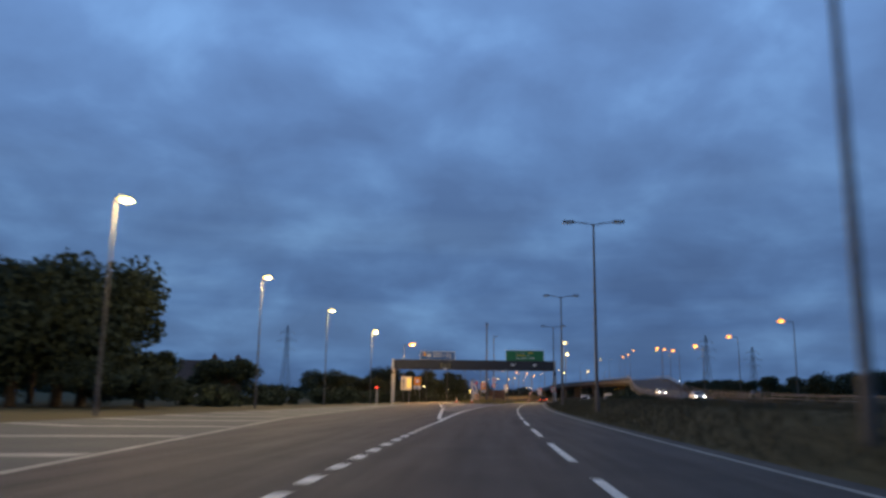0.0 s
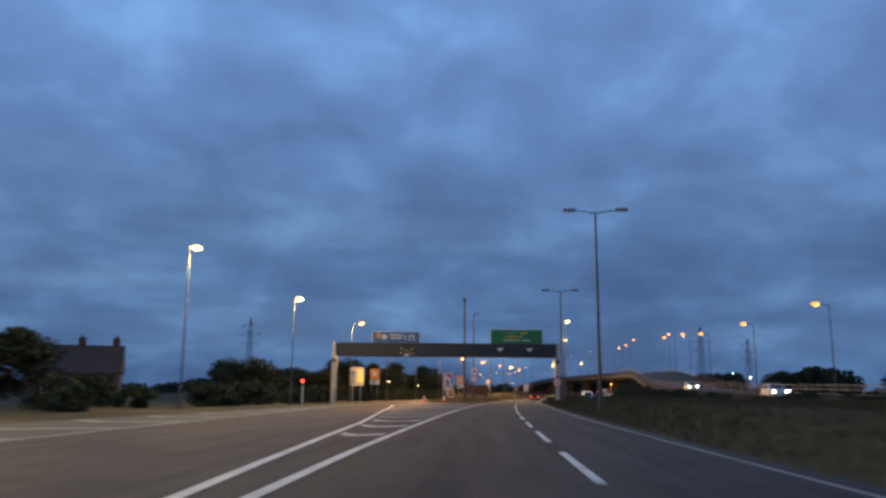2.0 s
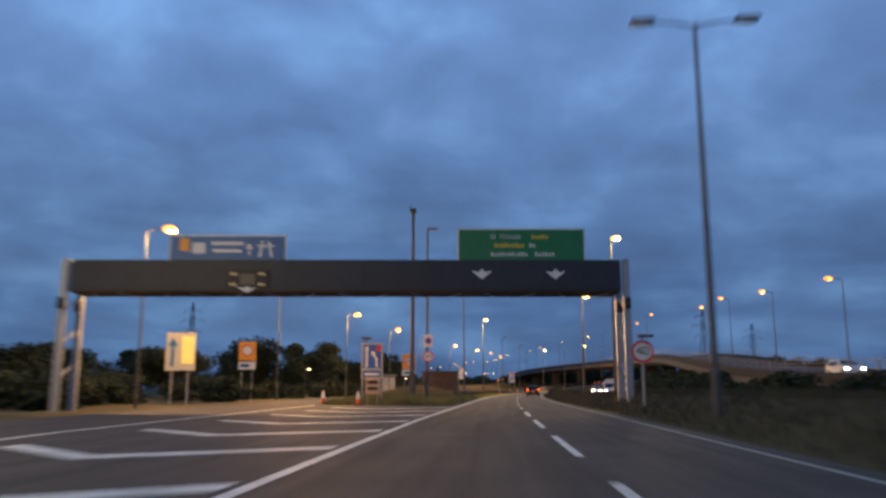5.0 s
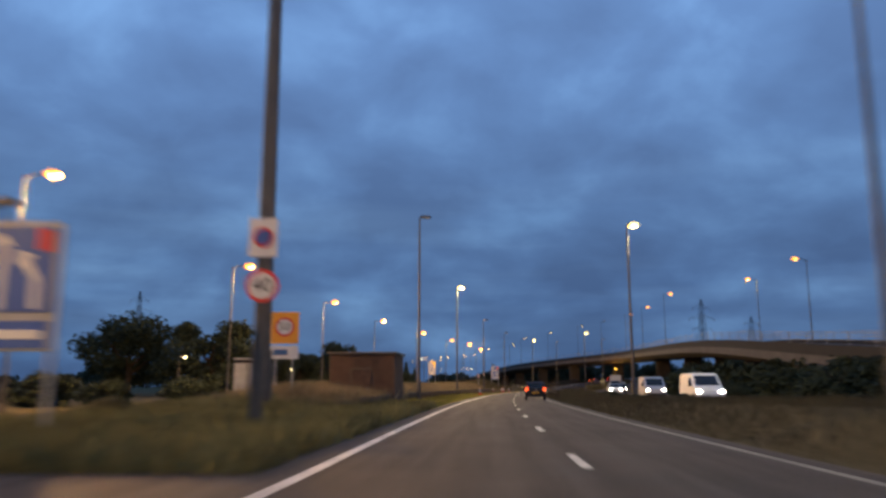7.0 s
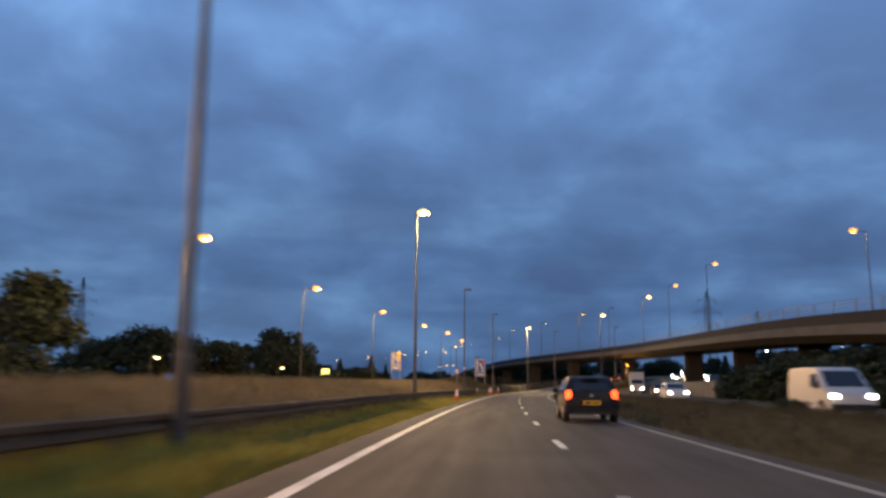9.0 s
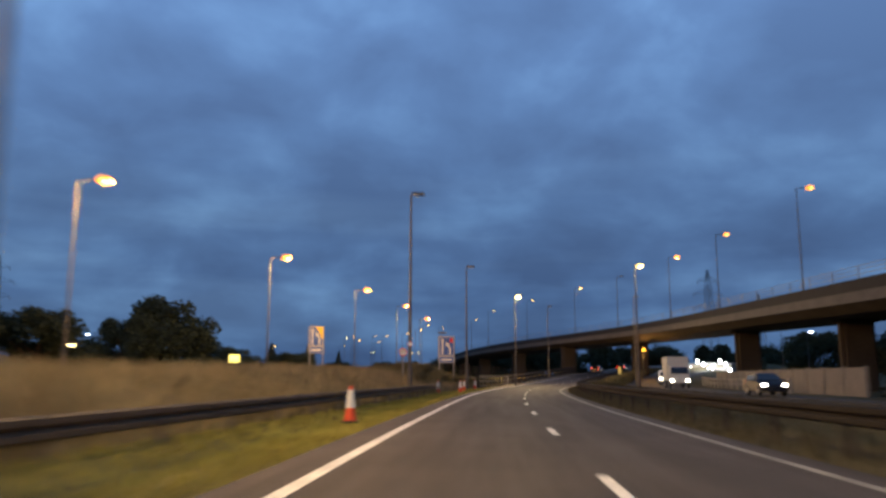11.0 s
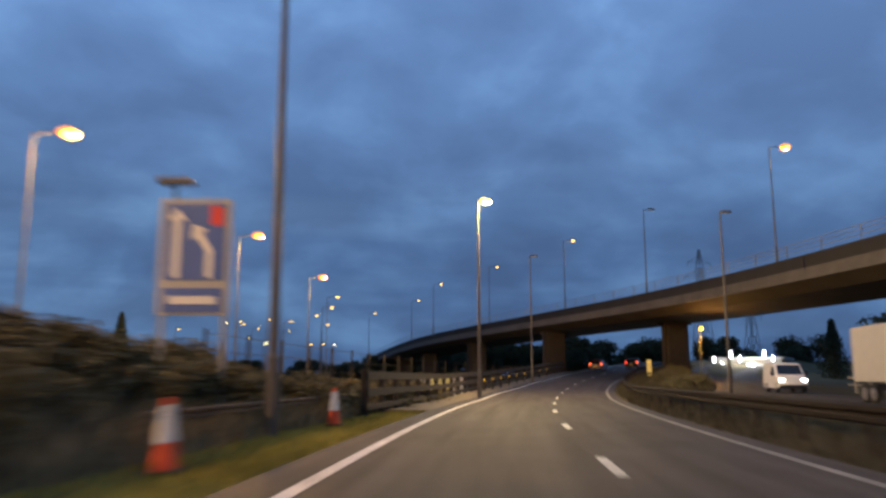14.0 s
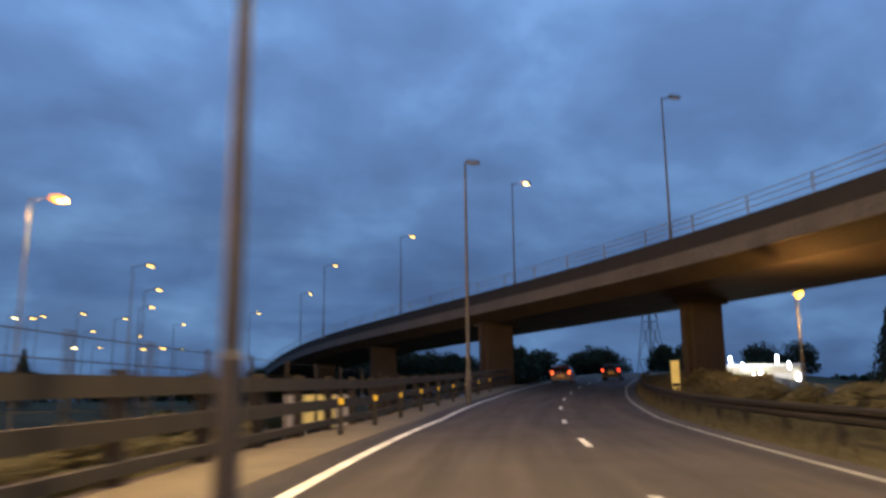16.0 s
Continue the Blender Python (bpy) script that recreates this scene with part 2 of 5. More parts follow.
def height(s, o):
    z = -0.1
    if o > 5.6:
        crest = float(np.interp(s, [-50, 150, 190, 400], [1.05, 1.0, 0.5, 0.3]))
        z += crest * min(1.0, (o - 5.6) / 2.4) * max(0.0, min(1.0, (11.4 - o) / 2.0))
    if o < -4.5:
        low = slip_level(s) * min(1.0, (-4.5 - o) / 7.0) * max(0.0, min(1.0, (60 + o) / 20))
        crest = float(np.interp(s, [158, 185, 215, 250, 270, 296, 312, 324], [0, 0.55, 0.9, 1.0, 1.25, 1.35, 1.3, 0.0]))
        z += low + crest * min(1.0, (-4.5 - o) / 4.0) * max(0.0, min(1.0, (12.8 + o) / 2.2))
    return z


def ground():
    bm = bmesh.new()
    ss = [-390, -200, -80] + [float(v) for v in range(-40, 460, 4)] + [480, 500, 560, 640, 760, 900, 1100, 1590]
    oo = [-2500, -900, -300, -150, -90, -60, -45, -35, -28, -22.5, -21.5, -18, -14, -13, -12, -11, -10, -9.2, -8.4, -7.6, -6.8, -6, -5.2, -4.4, -3.6, -2.8, -2, 0, 3, 5.3, 6, 6.8, 7.6, 8.4, 9.2, 10, 10.8, 11.6, 13, 16, 20, 24, 30, 40, 60, 90, 150, 300, 900, 2500]
    grid = []
    for s in ss:
        row = []
        for o in oo:
            near = max(-150, min(150, o))
            bumpy = 0.05 * noise.noise((s * 0.21, o * 0.4, 0)) if (5.8 < o < 11 or -12 < o < -4.4) and s > -40 else 0.0
            p = along(s, near, height(s, o) + bumpy)
            rest = o - near
            p.x += rest * math.cos(radians(15))
            p.y -= rest * math.sin(radians(15))
            row.append(bm.verts.new(p))
        grid.append(row)
    for a, b in zip(grid, grid[1:]):
        for i in range(len(oo) - 1):
            bm.faces.new((a[i], a[i + 1], b[i + 1], b[i]))
    return tagged(part("ground", bm, EARTH, smooth=True), "rough dark grass verges and open ground", "ground", kind="structure")


ground()
tagged(ribbon("road", -60, 700, lambda s: slip_edge(s) if s < 157.5 else edge_left(s) - 0.8, lambda s: edge_right(s) + 0.55, 0.0, ASPHALT), "worn dark asphalt dual carriageway", "road", kind="structure")
tagged(ribbon("slip_road", 157.6, 700, slip_edge, nose, lambda s: slip_level(s) + 0.01, ASPHALT), "asphalt slip road leaving beside the main carriageway", "road", kind="structure")
tagged(ribbon("opposite_road", -200, 700, 12.0, 20.0, -0.02, ASPHALT), "asphalt carriageway of the opposing traffic", "road", kind="structure")


PALE_SURFACE = material("pale_worn_asphalt", (0.066, 0.063, 0.046), 0.85, vary=0.3, scale=0.5, bump=0.35, fine=50)
hatch_edge = table([(-20, -4.2), (10.5, -6.6), (23, -8.1), (38, -10), (95, -13.6), (112, -15.2), (130, -16.8)])
tagged(ribbon("hatched_surface", -20, 128, -17.1, lambda s: hatch_edge(s) - 0.02, 0.004, PALE_SURFACE), "paler worn surfacing under the hatched markings", "road", kind="structure")
GRAVEL = material("dusty_gravel", (0.15, 0.118, 0.075), 0.95, vary=0.3, scale=0.7, bump=0.5, fine=30)
tagged(ribbon("pavement", 322, 402, lambda s: -4.95, lambda s: edge_left(s) - 0.78, 0.012, GRAVEL), "dusty gravel strip between the road and the parapet", "pavement", kind="structure")


def line(name, s0, s1, o, width, label, step=2.0, mat=PAINT):
    f = o if callable(o) else (lambda s: o)
    return tagged(ribbon(name, s0, s1, lambda s: f(s) - width / 2, lambda s: f(s) + width / 2, 0.008, mat, step), label, "road marking", kind="structure")


line("edge_line", 36, 700, edge_left, 0.2, "solid white edge line, worn")
line("edge_line", -60, 700, edge_right, 0.16, "solid dirty white edge line beside the central reserve", mat=DULL_PAINT)
line("edge_line", 41, 157, nose, 0.2, "solid white edge line of the slip road")
line("edge_line", -20, 128, hatch_edge, 0.2, "solid worn white edge line of a hatched area", mat=DULL_PAINT)

# broken lines: 6 m marks before the gantry, 2 m marks after it
first_marks = table([(-5, -30), (0, 14.6), (8, 89.4), (13, 137.8)])
for n in range(-4, 14):
    s0 = first_marks(n)
    line("lane_mark", s0, s0 + 5.8, lane_line, 0.16, "white broken lane mark, worn", 3)
later_marks = table([(-1, 149.6), (0, 158.7), (2, 177.0), (13, 275.7), (18, 320.5), (21, 348.1), (60, 700)])
for n in range(-1, 38):
    s0 = later_marks(n)
    line("lane_mark", s0, s0 + 2.3, lane_line, 0.15, "short white broken lane mark, worn", 1.2)
for n in range(-12, 18):
    line("lane_mark", 0.2 + 2 * n, 1.15 + 2 * n, edge_left, 0.22, "short white block of the diverging lane line", 1)


def chevron(s, o0, o1, depth, width=0.9, mat=PAINT):
    """A painted chevron between two edge lines, its point towards the traffic."""
    bm = bmesh.new()
    mid = o0 + (o1 - o0) * 0.42
    pts = [(s, o0), (s - depth, mid), (s, o1), (s + width, o1), (s - depth + width, mid), (s + width, o0)]
    v = [bm.verts.new(along(a, b, 0.008)) for a, b in pts]
    bm.faces.new((v[0], v[1], v[4], v[5]))
    bm.faces.new((v[1], v[2], v[3], v[4]))
    bmesh.ops.recalc_face_normals(bm, faces=bm.faces)
    for f in bm.faces:
        if f.normal.z < 0:
            f.normal_flip()
    tagged(part("chevron_mark", bm, mat), "white painted chevron in the hatched nose, worn", "road marking", kind="structure")


for n in range(2, 17):
    s = 51.5 + 6.2 * n
    if s < 154:
        chevron(s, max(nose(s) + 0.25, -9.5 - 0.02 * n), edge_left(s) - 0.25, min(2.4, 0.5 * (edge_left(s) - nose(s))), 0.75)
for n in range(0, 18):
    s = -6 + 6.5 * n
    if hatch_edge(s) > -16.2:
        chevron(s, -17.0, hatch_edge(s) - 0.25, 1.6, 0.8, DULL_PAINT)

# ---------------------------------------------------------------- street lamps
def column(name, label, m, tall, arm=1.2, lit="led", thick=1.0, group="street lamps along the road"):
    t = thing(name, m, label, "street lamp", group)
    bm = bmesh.new()
    tube(bm, (0, 0, -0.4), (0, 0, 1.5), 0.125 * thick, 0.125 * thick, 12)
    tube(bm, (0, 0, 1.5), (0, 0, 1.62), 0.125 * thick, 0.095 * thick, 12)
    tube(bm, (0, 0, 1.62), (0, 0, tall), 0.095 * thick, 0.05 * thick, 12)
    part("pole", bm, POLE, t, smooth=True)
    bm = bmesh.new()
    box(bm, (0, -0.125 * thick, 0.85), (0.1, 0.02, 0.55))
    part("access_door", bm, POLE, t, bevel=0.005)
    for side in ((1,) if lit != "double" else (1, -1)):
        bm = bmesh.new()
        tube(bm, (0, 0, tall - 0.12), (side * arm * 0.5, 0, tall + 0.03), 0.04, 0.038, 8)
        tube(bm, (side * arm * 0.5, 0, tall + 0.03), (side * arm, 0, tall + 0.08), 0.038, 0.035, 8)
        part("arm", bm, POLE, t)
        bm = bmesh.new()
        v = box(bm, (side * (arm + 0.3), 0, tall + 0.13), (0.85, 0.34, 0.16))
        for q in v:
            if q.co.z > tall + 0.13:
                q.co.x = side * (arm + 0.3) + (q.co.x - side * (arm + 0.3)) * 0.8
                q.co.y *= 0.7
        head = part("lamp_head", bm, POLE, t, bevel=0.025)
        mat, label = {"led": (LED, "glowing yellow lens, enlarged to draw the lamp's halo"), "sodium": (SODIUM, "glowing orange lens, enlarged to draw the lamp's halo"), "white": (COLD, "glowing cold white lens"), "far": (FAR_AMBER, "glowing amber lens"), "far_white": (FAR_WHITE, "glowing warm white lens")}.get(lit, (UNLIT, "unlit clear lens"))
        size = {"led": (0.42, 0.25, 0.19), "sodium": (0.46, 0.3, 0.26), "white": (0.36, 0.21, 0.15), "far": (0.22, 0.13, 0.12), "far_white": (0.22, 0.13, 0.12)}.get(lit, (0.38, 0.2, 0.05))
        spot = Matrix.Translation((side * (arm + 0.33), 0, tall + 0.05))
        bm = bmesh.new()
        bmesh.ops.create_uvsphere(bm, u_segments=14, v_segments=8, radius=1.0, matrix=spot @ Matrix.Diagonal((*size, 1)))
        lens = part("lens", bm, mat, head, label, smooth=True)
        if lit in ("led", "sodium"):
            # the bulb bulges through the bowl, whose size and colour draw the halo
            bm = bmesh.new()
            bmesh.ops.create_uvsphere(bm, u_segments=12, v_segments=7, radius=1.0, matrix=spot @ Matrix.Translation((0, 0, -0.06)) @ Matrix.Diagonal((size[0] * 0.55, size[1] * 1.12, size[2] * 0.75, 1)))
            part("bulb", bm, BULB if lit == "led" else SODIUM_BULB, t, "blazing bulb", smooth=True)
    return t


FAR_AMBER = material("far_amber_lens", (1.0, 0.58, 0.1), 0.4, vary=0, glow=8)
FAR_WHITE = material("far_white_lens", (1.0, 0.84, 0.36), 0.4, vary=0, glow=11)
COLD = material("cold_lens", (0.85, 0.95, 1.0), 0.4, vary=0, glow=26)


def lamp_light(p, colour, watts):
    d = bpy.data.lights.new("lamp_light", "POINT")
    d.color, d.energy, d.shadow_soft_size = colour, watts, 0.25
    ob = new("lamp_light", d)
    ob.location = p


for n, s in enumerate((14.3, 51.3, 89.6, 128.2)):
    column("twin_arm_street_lamp", "tall grey twin-arm street lamp, unlit, on the central reserve", pose(*along(s, (6.7, 6.5, 6.45, 6.6)[n], 0.1), 0, 0, bearing(s)), 12.6, 1.35, "double", 1.15, "twin-arm street lamps")
for x, y, z, lit in ((-19.1, 10, 11.2, "led"), (-19.1, 39.3, 11.2, "led"), (-19.2, 68, 11.4, "led"), (-18.9, 96.7, 11.6, "led"), (-17.3, 125.9, 11.4, "led"), (-13.8, 153.5, 11.2, "sodium"), (-11.5, 185, 11.5, "sodium"), (-7.8, 213.6, 11.3, "sodium"), (-3.5, 243.3, 11.4, "sodium"), (1.2, 273.8, 11.6, "sodium"), (8, 300, 11.5, "sodium"), (14.8, 325, 11.5, "sodium"), (20.5, 351.2, 12, "sodium"), (25.3, 373.4, 11.7, "sodium"), (27.2, 398, 12.2, "sodium"), (26.5, 412, 12, "sodium"), (24, 428, 12, "sodium"), (19, 443, 12, "sodium"), (17, 475, 12, "sodium"), (11, 465, 12, "sodium"), (5, 507, 12, "sodium"), (26, 451, 12, "sodium")):
    s = float(np.interp(y, PY, SS))
    base = slip_level(s) if y < 400 else -0.1
    lit = "far" if y > 395 else lit
    arm = 0.15 if lit == "led" else 1.05
    column("street_lamp", "grey street lamp, lit %s, beside the slip road" % ("warm white" if lit == "led" else "orange"), pose(x - arm - 0.3, y, base, 0, 0, 0), z - base, arm, lit, 0.85)
    if y < 380:
        lamp_light((x + 0.9, y, z - 0.6), (1.0, 0.7, 0.34) if lit == "led" else (1.0, 0.53, 0.18), 4800 if lit == "led" else (14000 if 180 < y < 190 else 9500))
for x, y, z, lit in ((7.3, 201.8, 13.2, "no"), (12.0, 240.5, 13, "led"), (18.4, 277.8, 12.2, "no"), (25.3, 307.9, 12.1, "no"), (35.7, 338.5, 12.4, "led"), (47.1, 368.8, 13, "no")):
    column("verge_street_lamp", "tall grey street lamp, %s, on the nearside verge" % ("lit" if lit == "led" else "unlit"), pose(x - 0.42, y, -0.1 + (1.0 if y > 360 else 0.2), 0, 0, 0), z - 0.2, 0.12, lit, 1.15, "street lamps on the verge")
    if lit == "led":
        lamp_light((x + 1.0, y, z - 0.6), (1.0, 0.7, 0.32), 7500 if y < 300 else 13000)
for x, y, z, lit in ((17.4, 163.5, 12.6, "led"), (21.9, 200, 12.3, "led"), (41, 303.3, 11.7, "led"), (53.7, 341.4, 12.7, "no")):
    column("reserve_street_lamp", "tall grey street lamp, %s, on the central reserve" % ("lit" if lit == "led" else "unlit"), pose(x - 0.42, y, 0.1, 0, 0, 0), z - 0.1, 0.12, lit, 1.15, "street lamps on the central reserve")
    if lit == "led":
        lamp_light((x + 1.0, y, z - 0.6), (1.0, 0.72, 0.36), 1900 if y < 250 else 1300)


# ---------------------------------------------------------------- lettering and sign panels
def letters(parent, text, size, m, mat, name="lettering"):
    cu = bpy.data.curves.new(name, "FONT")
    cu.body, cu.size, cu.align_x, cu.align_y, cu.extrude = text, size, "CENTER", "CENTER", 0.004
    tmp = bpy.data.objects.new(name, cu)
    scene.collection.objects.link(tmp)
    me = bpy.data.meshes.new_from_object(tmp.evaluated_get(bpy.context.evaluated_depsgraph_get()))
    bpy.data.objects.remove(tmp)
    me.materials.clear()
    me.materials.append(mat)
    ob = new(name, me)
    ob.parent, ob.matrix_basis = parent, m
    return ob


def panel(parent, name, x, z, w, h, y, mat, label="", thick=0.02, bevel=0.0):
    bm = bmesh.new()
    box(bm, (x, y, z), (w, thick, h))
    return part(name, bm, mat, parent, label, bevel=bevel)


def disc(parent, name, x, z, r, y, mat, label="", thick=0.02):
    bm = bmesh.new()
    tube(bm, (x, y - thick / 2, z), (x, y + thick / 2, z), r, r, 32)
    return part(name, bm, mat, parent, label)


def flat(parent, name, pts, y, mat, label=""):
    """A flat raised shape on a sign's face, from a short outline of x, z."""
    bm = bmesh.new()
    a = [bm.verts.new((px, y, pz)) for px, pz in pts]
    b = [bm.verts.new((px, y + 0.012, pz)) for px, pz in pts]
    bm.faces.new(a)
    bm.faces.new(b[::-1])
    for i in range(len(a)):
        j = (i + 1) % len(a)
        bm.faces.new((a[j], a[i], b[i], b[j]))
    bmesh.ops.recalc_face_normals(bm, faces=bm.faces)
    return part(name, bm, mat, parent, label)


UP = Matrix.Rotation(radians(90), 4, "X")


def upright(x, y, z):
    return Matrix.Translation((x, y, z)) @ UP


# ---------------------------------------------------------------- gantry
def gantry():
    t = thing("sign_gantry", pose(-1.4, 146.4, 0, 0, 0, -0.6), "dark clad steel sign gantry spanning the carriageway on pale legs", "gantry")
    bm = bmesh.new()
    box(bm, (0, 0.27, 7.12), (29.6, 2.04, 1.7))
    beam = part("beam", bm, DARK, t, bevel=0.03)
    for k in range(15):
        panel(beam, "cladding_panel", -13.76 + k * 1.966, 7.16, 1.93, 1.5, -0.768, DARK, thick=0.03)
    bm = bmesh.new()
    box(bm, (0, 0.27, 6.23), (29.4, 1.84, 0.1))
    part("soffit_walkway", bm, RUST, beam, "brown rusted underside")
    for k in range(15):
        bm = bmesh.new()
        lean = 0.35 if k % 2 else -0.35
        tube(bm, (-13.8 + 1.97 * k - lean, -0.62, 6.16), (-13.8 + 1.97 * k + lean, 1.16, 6.16), 0.035, 0.035, 6)
        part("soffit_brace", bm, STEEL, beam)
    for x in (-14.75, 14.75):
        for y in (-0.75, 1.25):
            bm = bmesh.new()
            box(bm, (x + (0.3 if x > 0 else -0.3), y, 3.9), (0.34, 0.34, 8.2))
            leg = part("leg", bm, STEEL, t, bevel=0.03)
            panel(leg, "cabinet", x + (0.3 if x > 0 else -0.3), 5.6, 0.3, 0.6, y - 0.28, DARK, thick=0.2)
        for z in (1.6, 3.4, 5.2):
            bm = bmesh.new()
            tube(bm, (x * 1.02, -0.7, z), (x * 1.02, 1.2, z + 0.9), 0.06, 0.06, 8)
            part("brace", bm, STEEL, t)
    # sign over the running lanes
    sign = panel(t, "sign_panel", 9.63, 8.97, 7.14, 2.06, 0.72, WHITE, "green route sign with white and yellow lettering", 0.08, 0.02)
    panel(sign, "sign_face", 9.63, 8.97, 6.98, 1.9, 0.665, GREEN)
    letters(sign, "N", 0.36, upright(8.05, 0.645, 9.5), WHITE)
    letters(sign, "Circular", 0.36, upright(9.05, 0.645, 9.5), WHITE)
    for x, z, w, mat in ((10.75, 9.5, 1.1, YELLOW), (9.0, 9.02, 1.8, YELLOW), (10.3, 9.02, 0.5, WHITE), (9.0, 8.52, 2.2, WHITE), (11.0, 8.52, 1.3, WHITE)):
        for k in range(int(w / 0.19)):
            panel(sign, "lettering_bar", x - w / 2 + 0.1 + 0.19 * k, z - (0.0, 0.03, 0.015)[k % 3], 0.12, (0.22, 0.15, 0.18)[k % 3], 0.645, mat)
    # sign over the slip road
    sign = panel(t, "sign_panel", -6.8, 8.8, 6.6, 1.64, 0.72, WHITE, "blue motorway sign with white border", 0.08, 0.02)
    panel(sign, "sign_face", -6.8, 8.8, 6.42, 1.46, 0.665, BLUE)
    panel(sign, "lettering_bar", -9.2, 9.05, 0.5, 0.7, 0.645, ORANGE)
    panel(sign, "lettering_bar", -8.4, 8.85, 0.7, 0.6, 0.645, WHITE)
    panel(sign, "lettering_bar", -6.8, 9.12, 1.8, 0.17, 0.645, WHITE)
    panel(sign, "lettering_bar", -6.8, 8.7, 1.6, 0.17, 0.645, WHITE)
    for dx in (-0.22, 0.22):
        flat(sign, "motorway_symbol", [(-4.65 + dx * 1.9, 8.35), (-4.65 + dx * 1.2, 8.35), (-4.65 + dx * 0.5, 9.25), (-4.65 + dx, 9.25)], 0.64, WHITE)
    panel(sign, "motorway_symbol", -4.65, 8.98, 0.95, 0.1, 0.645, WHITE)
    flat(sign, "arrow_symbol", [(-5.62, 8.45), (-5.52, 8.45), (-5.52, 8.85), (-5.36, 8.8), (-5.57, 9.15), (-5.78, 8.8), (-5.62, 8.85)], 0.64, WHITE)
    for x in (-9.2, -6.5, -3.8, 7.0, 9.75, 12.5):
        bm = bmesh.new()
        tube(bm, (x, 0.8, 7.9), (x, 0.8, 9.6), 0.05, 0.05, 8)
        part("sign_bracket", bm, STEEL, t)
    # downward lane arrows on the beam
    for x in (7.35, 11.3):
        panel(beam, "arrow_panel", x, 7.2, 1.7, 1.1, -0.8, DARK)
        flat(beam, "lane_arrow", [(x, 6.9), (x + 0.28, 7.12), (x + 0.55, 7.36), (x + 0.2, 7.28), (x, 7.46), (x - 0.2, 7.28), (x - 0.55, 7.36), (x - 0.28, 7.12)], -0.83, WHITE, "white downward lane arrow")
    # lane signal over the slip road: dark box, dull display, four amber lanterns, arrow below
    x = -5.2
    signal = panel(t, "lane_signal", x, 6.95, 2.3, 0.94, -0.84, BLACK, "black lane signal box with amber lanterns", 0.1, 0.02)
    panel(signal, "display", x, 6.88, 0.78, 0.58, -0.9, DISPLAY, "dull olive display screen")
    for dx in (-0.76, 0.76):
        for z in (6.6, 7.17):
            bm = bmesh.new()
            tube(bm, (x + dx - 0.1, -0.89, z), (x + dx - 0.1, -0.94, z), 0.085, 0.08, 12)
            tube(bm, (x + dx + 0.1, -0.89, z), (x + dx + 0.1, -0.94, z), 0.085, 0.08, 12)
            part("lantern", bm, LANTERN, signal, "dull amber lantern pair")
    flat(t, "lane_arrow", [(x, 6.14), (x + 0.25, 6.27), (x + 0.52, 6.46), (x + 0.18, 6.4), (x, 6.52), (x - 0.18, 6.4), (x - 0.52, 6.46), (x - 0.25, 6.27)], -0.92, WHITE, "white downward lane arrow")


RUST = material("rusted_steel", (0.06, 0.035, 0.025), 0.85, vary=0.5, scale=1.2, bump=0.2)
LANTERN = material("amber_lantern", (0.5, 0.42, 0.2), 0.4, vary=0, glow=0.04)
DISPLAY = material("dull_display", (0.11, 0.1, 0.06), 0.6, vary=0.2, scale=5, bump=0)
YELLOW = material("sign_yellow", (0.75, 0.5, 0.03), 0.5, vary=0.08, scale=3, bump=0)
gantry()


# ---------------------------------------------------------------- road signs
def sign_posts(t, xs, z, r=0.06, depth=0.06):
    for x in xs:
        bm = bmesh.new()
        tube(bm, (x, depth, -0.5), (x, depth, z), r, r, 10)
        part("post", bm, STEEL, t)


def roundel(t, x, z, r, y, text):
    plate = disc(t, "sign_plate", x, z, r, y, RED, "round white speed sign with a red ring")
    disc(plate, "sign_face", x, z, r * 0.78, y - 0.018, WHITE)
    if text:
        letters(plate, text, r * 1.15, upright(x, y - 0.032, z), BLACK)
    return plate


def lane_board(m, hood, patched=False):
    """A tall works board: two lanes closing to one, red bar, plate below."""
    t = thing("lane_closure_sign", m, "tall pale-framed blue works sign with white lane arrows", "road sign", "lane closure signs")
    sign_posts(t, (-0.8, 0.8), 5.4, 0.07, 0.1)
    frame_ = panel(t, "sign_frame", 0, 3.9, 1.84, 3.0, 0, CREAM, "pale reflective sign frame", 0.06, 0.02)
    face = panel(frame_, "sign_face", 0, 4.28, 1.54, 1.98, -0.045, NAVY)
    flat(face, "lane_arrow", [(-0.55, 3.35), (-0.37, 3.35), (-0.37, 4.85), (-0.22, 4.85), (-0.46, 5.15), (-0.7, 4.85), (-0.55, 4.85)], -0.075, WHITE)
    flat(face, "lane_arrow", [(0.3, 3.35), (0.48, 3.35), (0.48, 4.05), (0.2, 4.5), (0.3, 4.62), (-0.06, 4.72), (-0.1, 4.3), (0.04, 4.4), (0.3, 4.0)], -0.075, WHITE)
    if patched:
        flat(face, "yellow_patch", [(-0.1, 5.3), (0.82, 5.3), (0.82, 4.0), (0.66, 4.0), (0.36, 4.75)], -0.09, YELLOW, "yellow corner patch")
    else:
        panel(face, "closed_lane_bar", 0.55, 4.95, 0.34, 0.5, -0.07, RED)
    plate = panel(frame_, "distance_plate", 0, 2.78, 1.54, 0.62, -0.045, NAVY)
    panel(plate, "lettering_bar", 0, 2.78, 1.2, 0.2, -0.07, WHITE)
    if hood:
        bm = bmesh.new()
        tube(bm, (-0.6, 0.1, 5.4), (-0.6, 0.05, 5.75), 0.05, 0.05, 8)
        tube(bm, (-0.9, -0.2, 5.75), (0.1, -0.5, 5.7), 0.05, 0.05, 8)
        box(bm, (-0.5, -0.3, 5.8), (0.8, 0.3, 0.16))
        part("sign_light", bm, POLE, t)
    return t


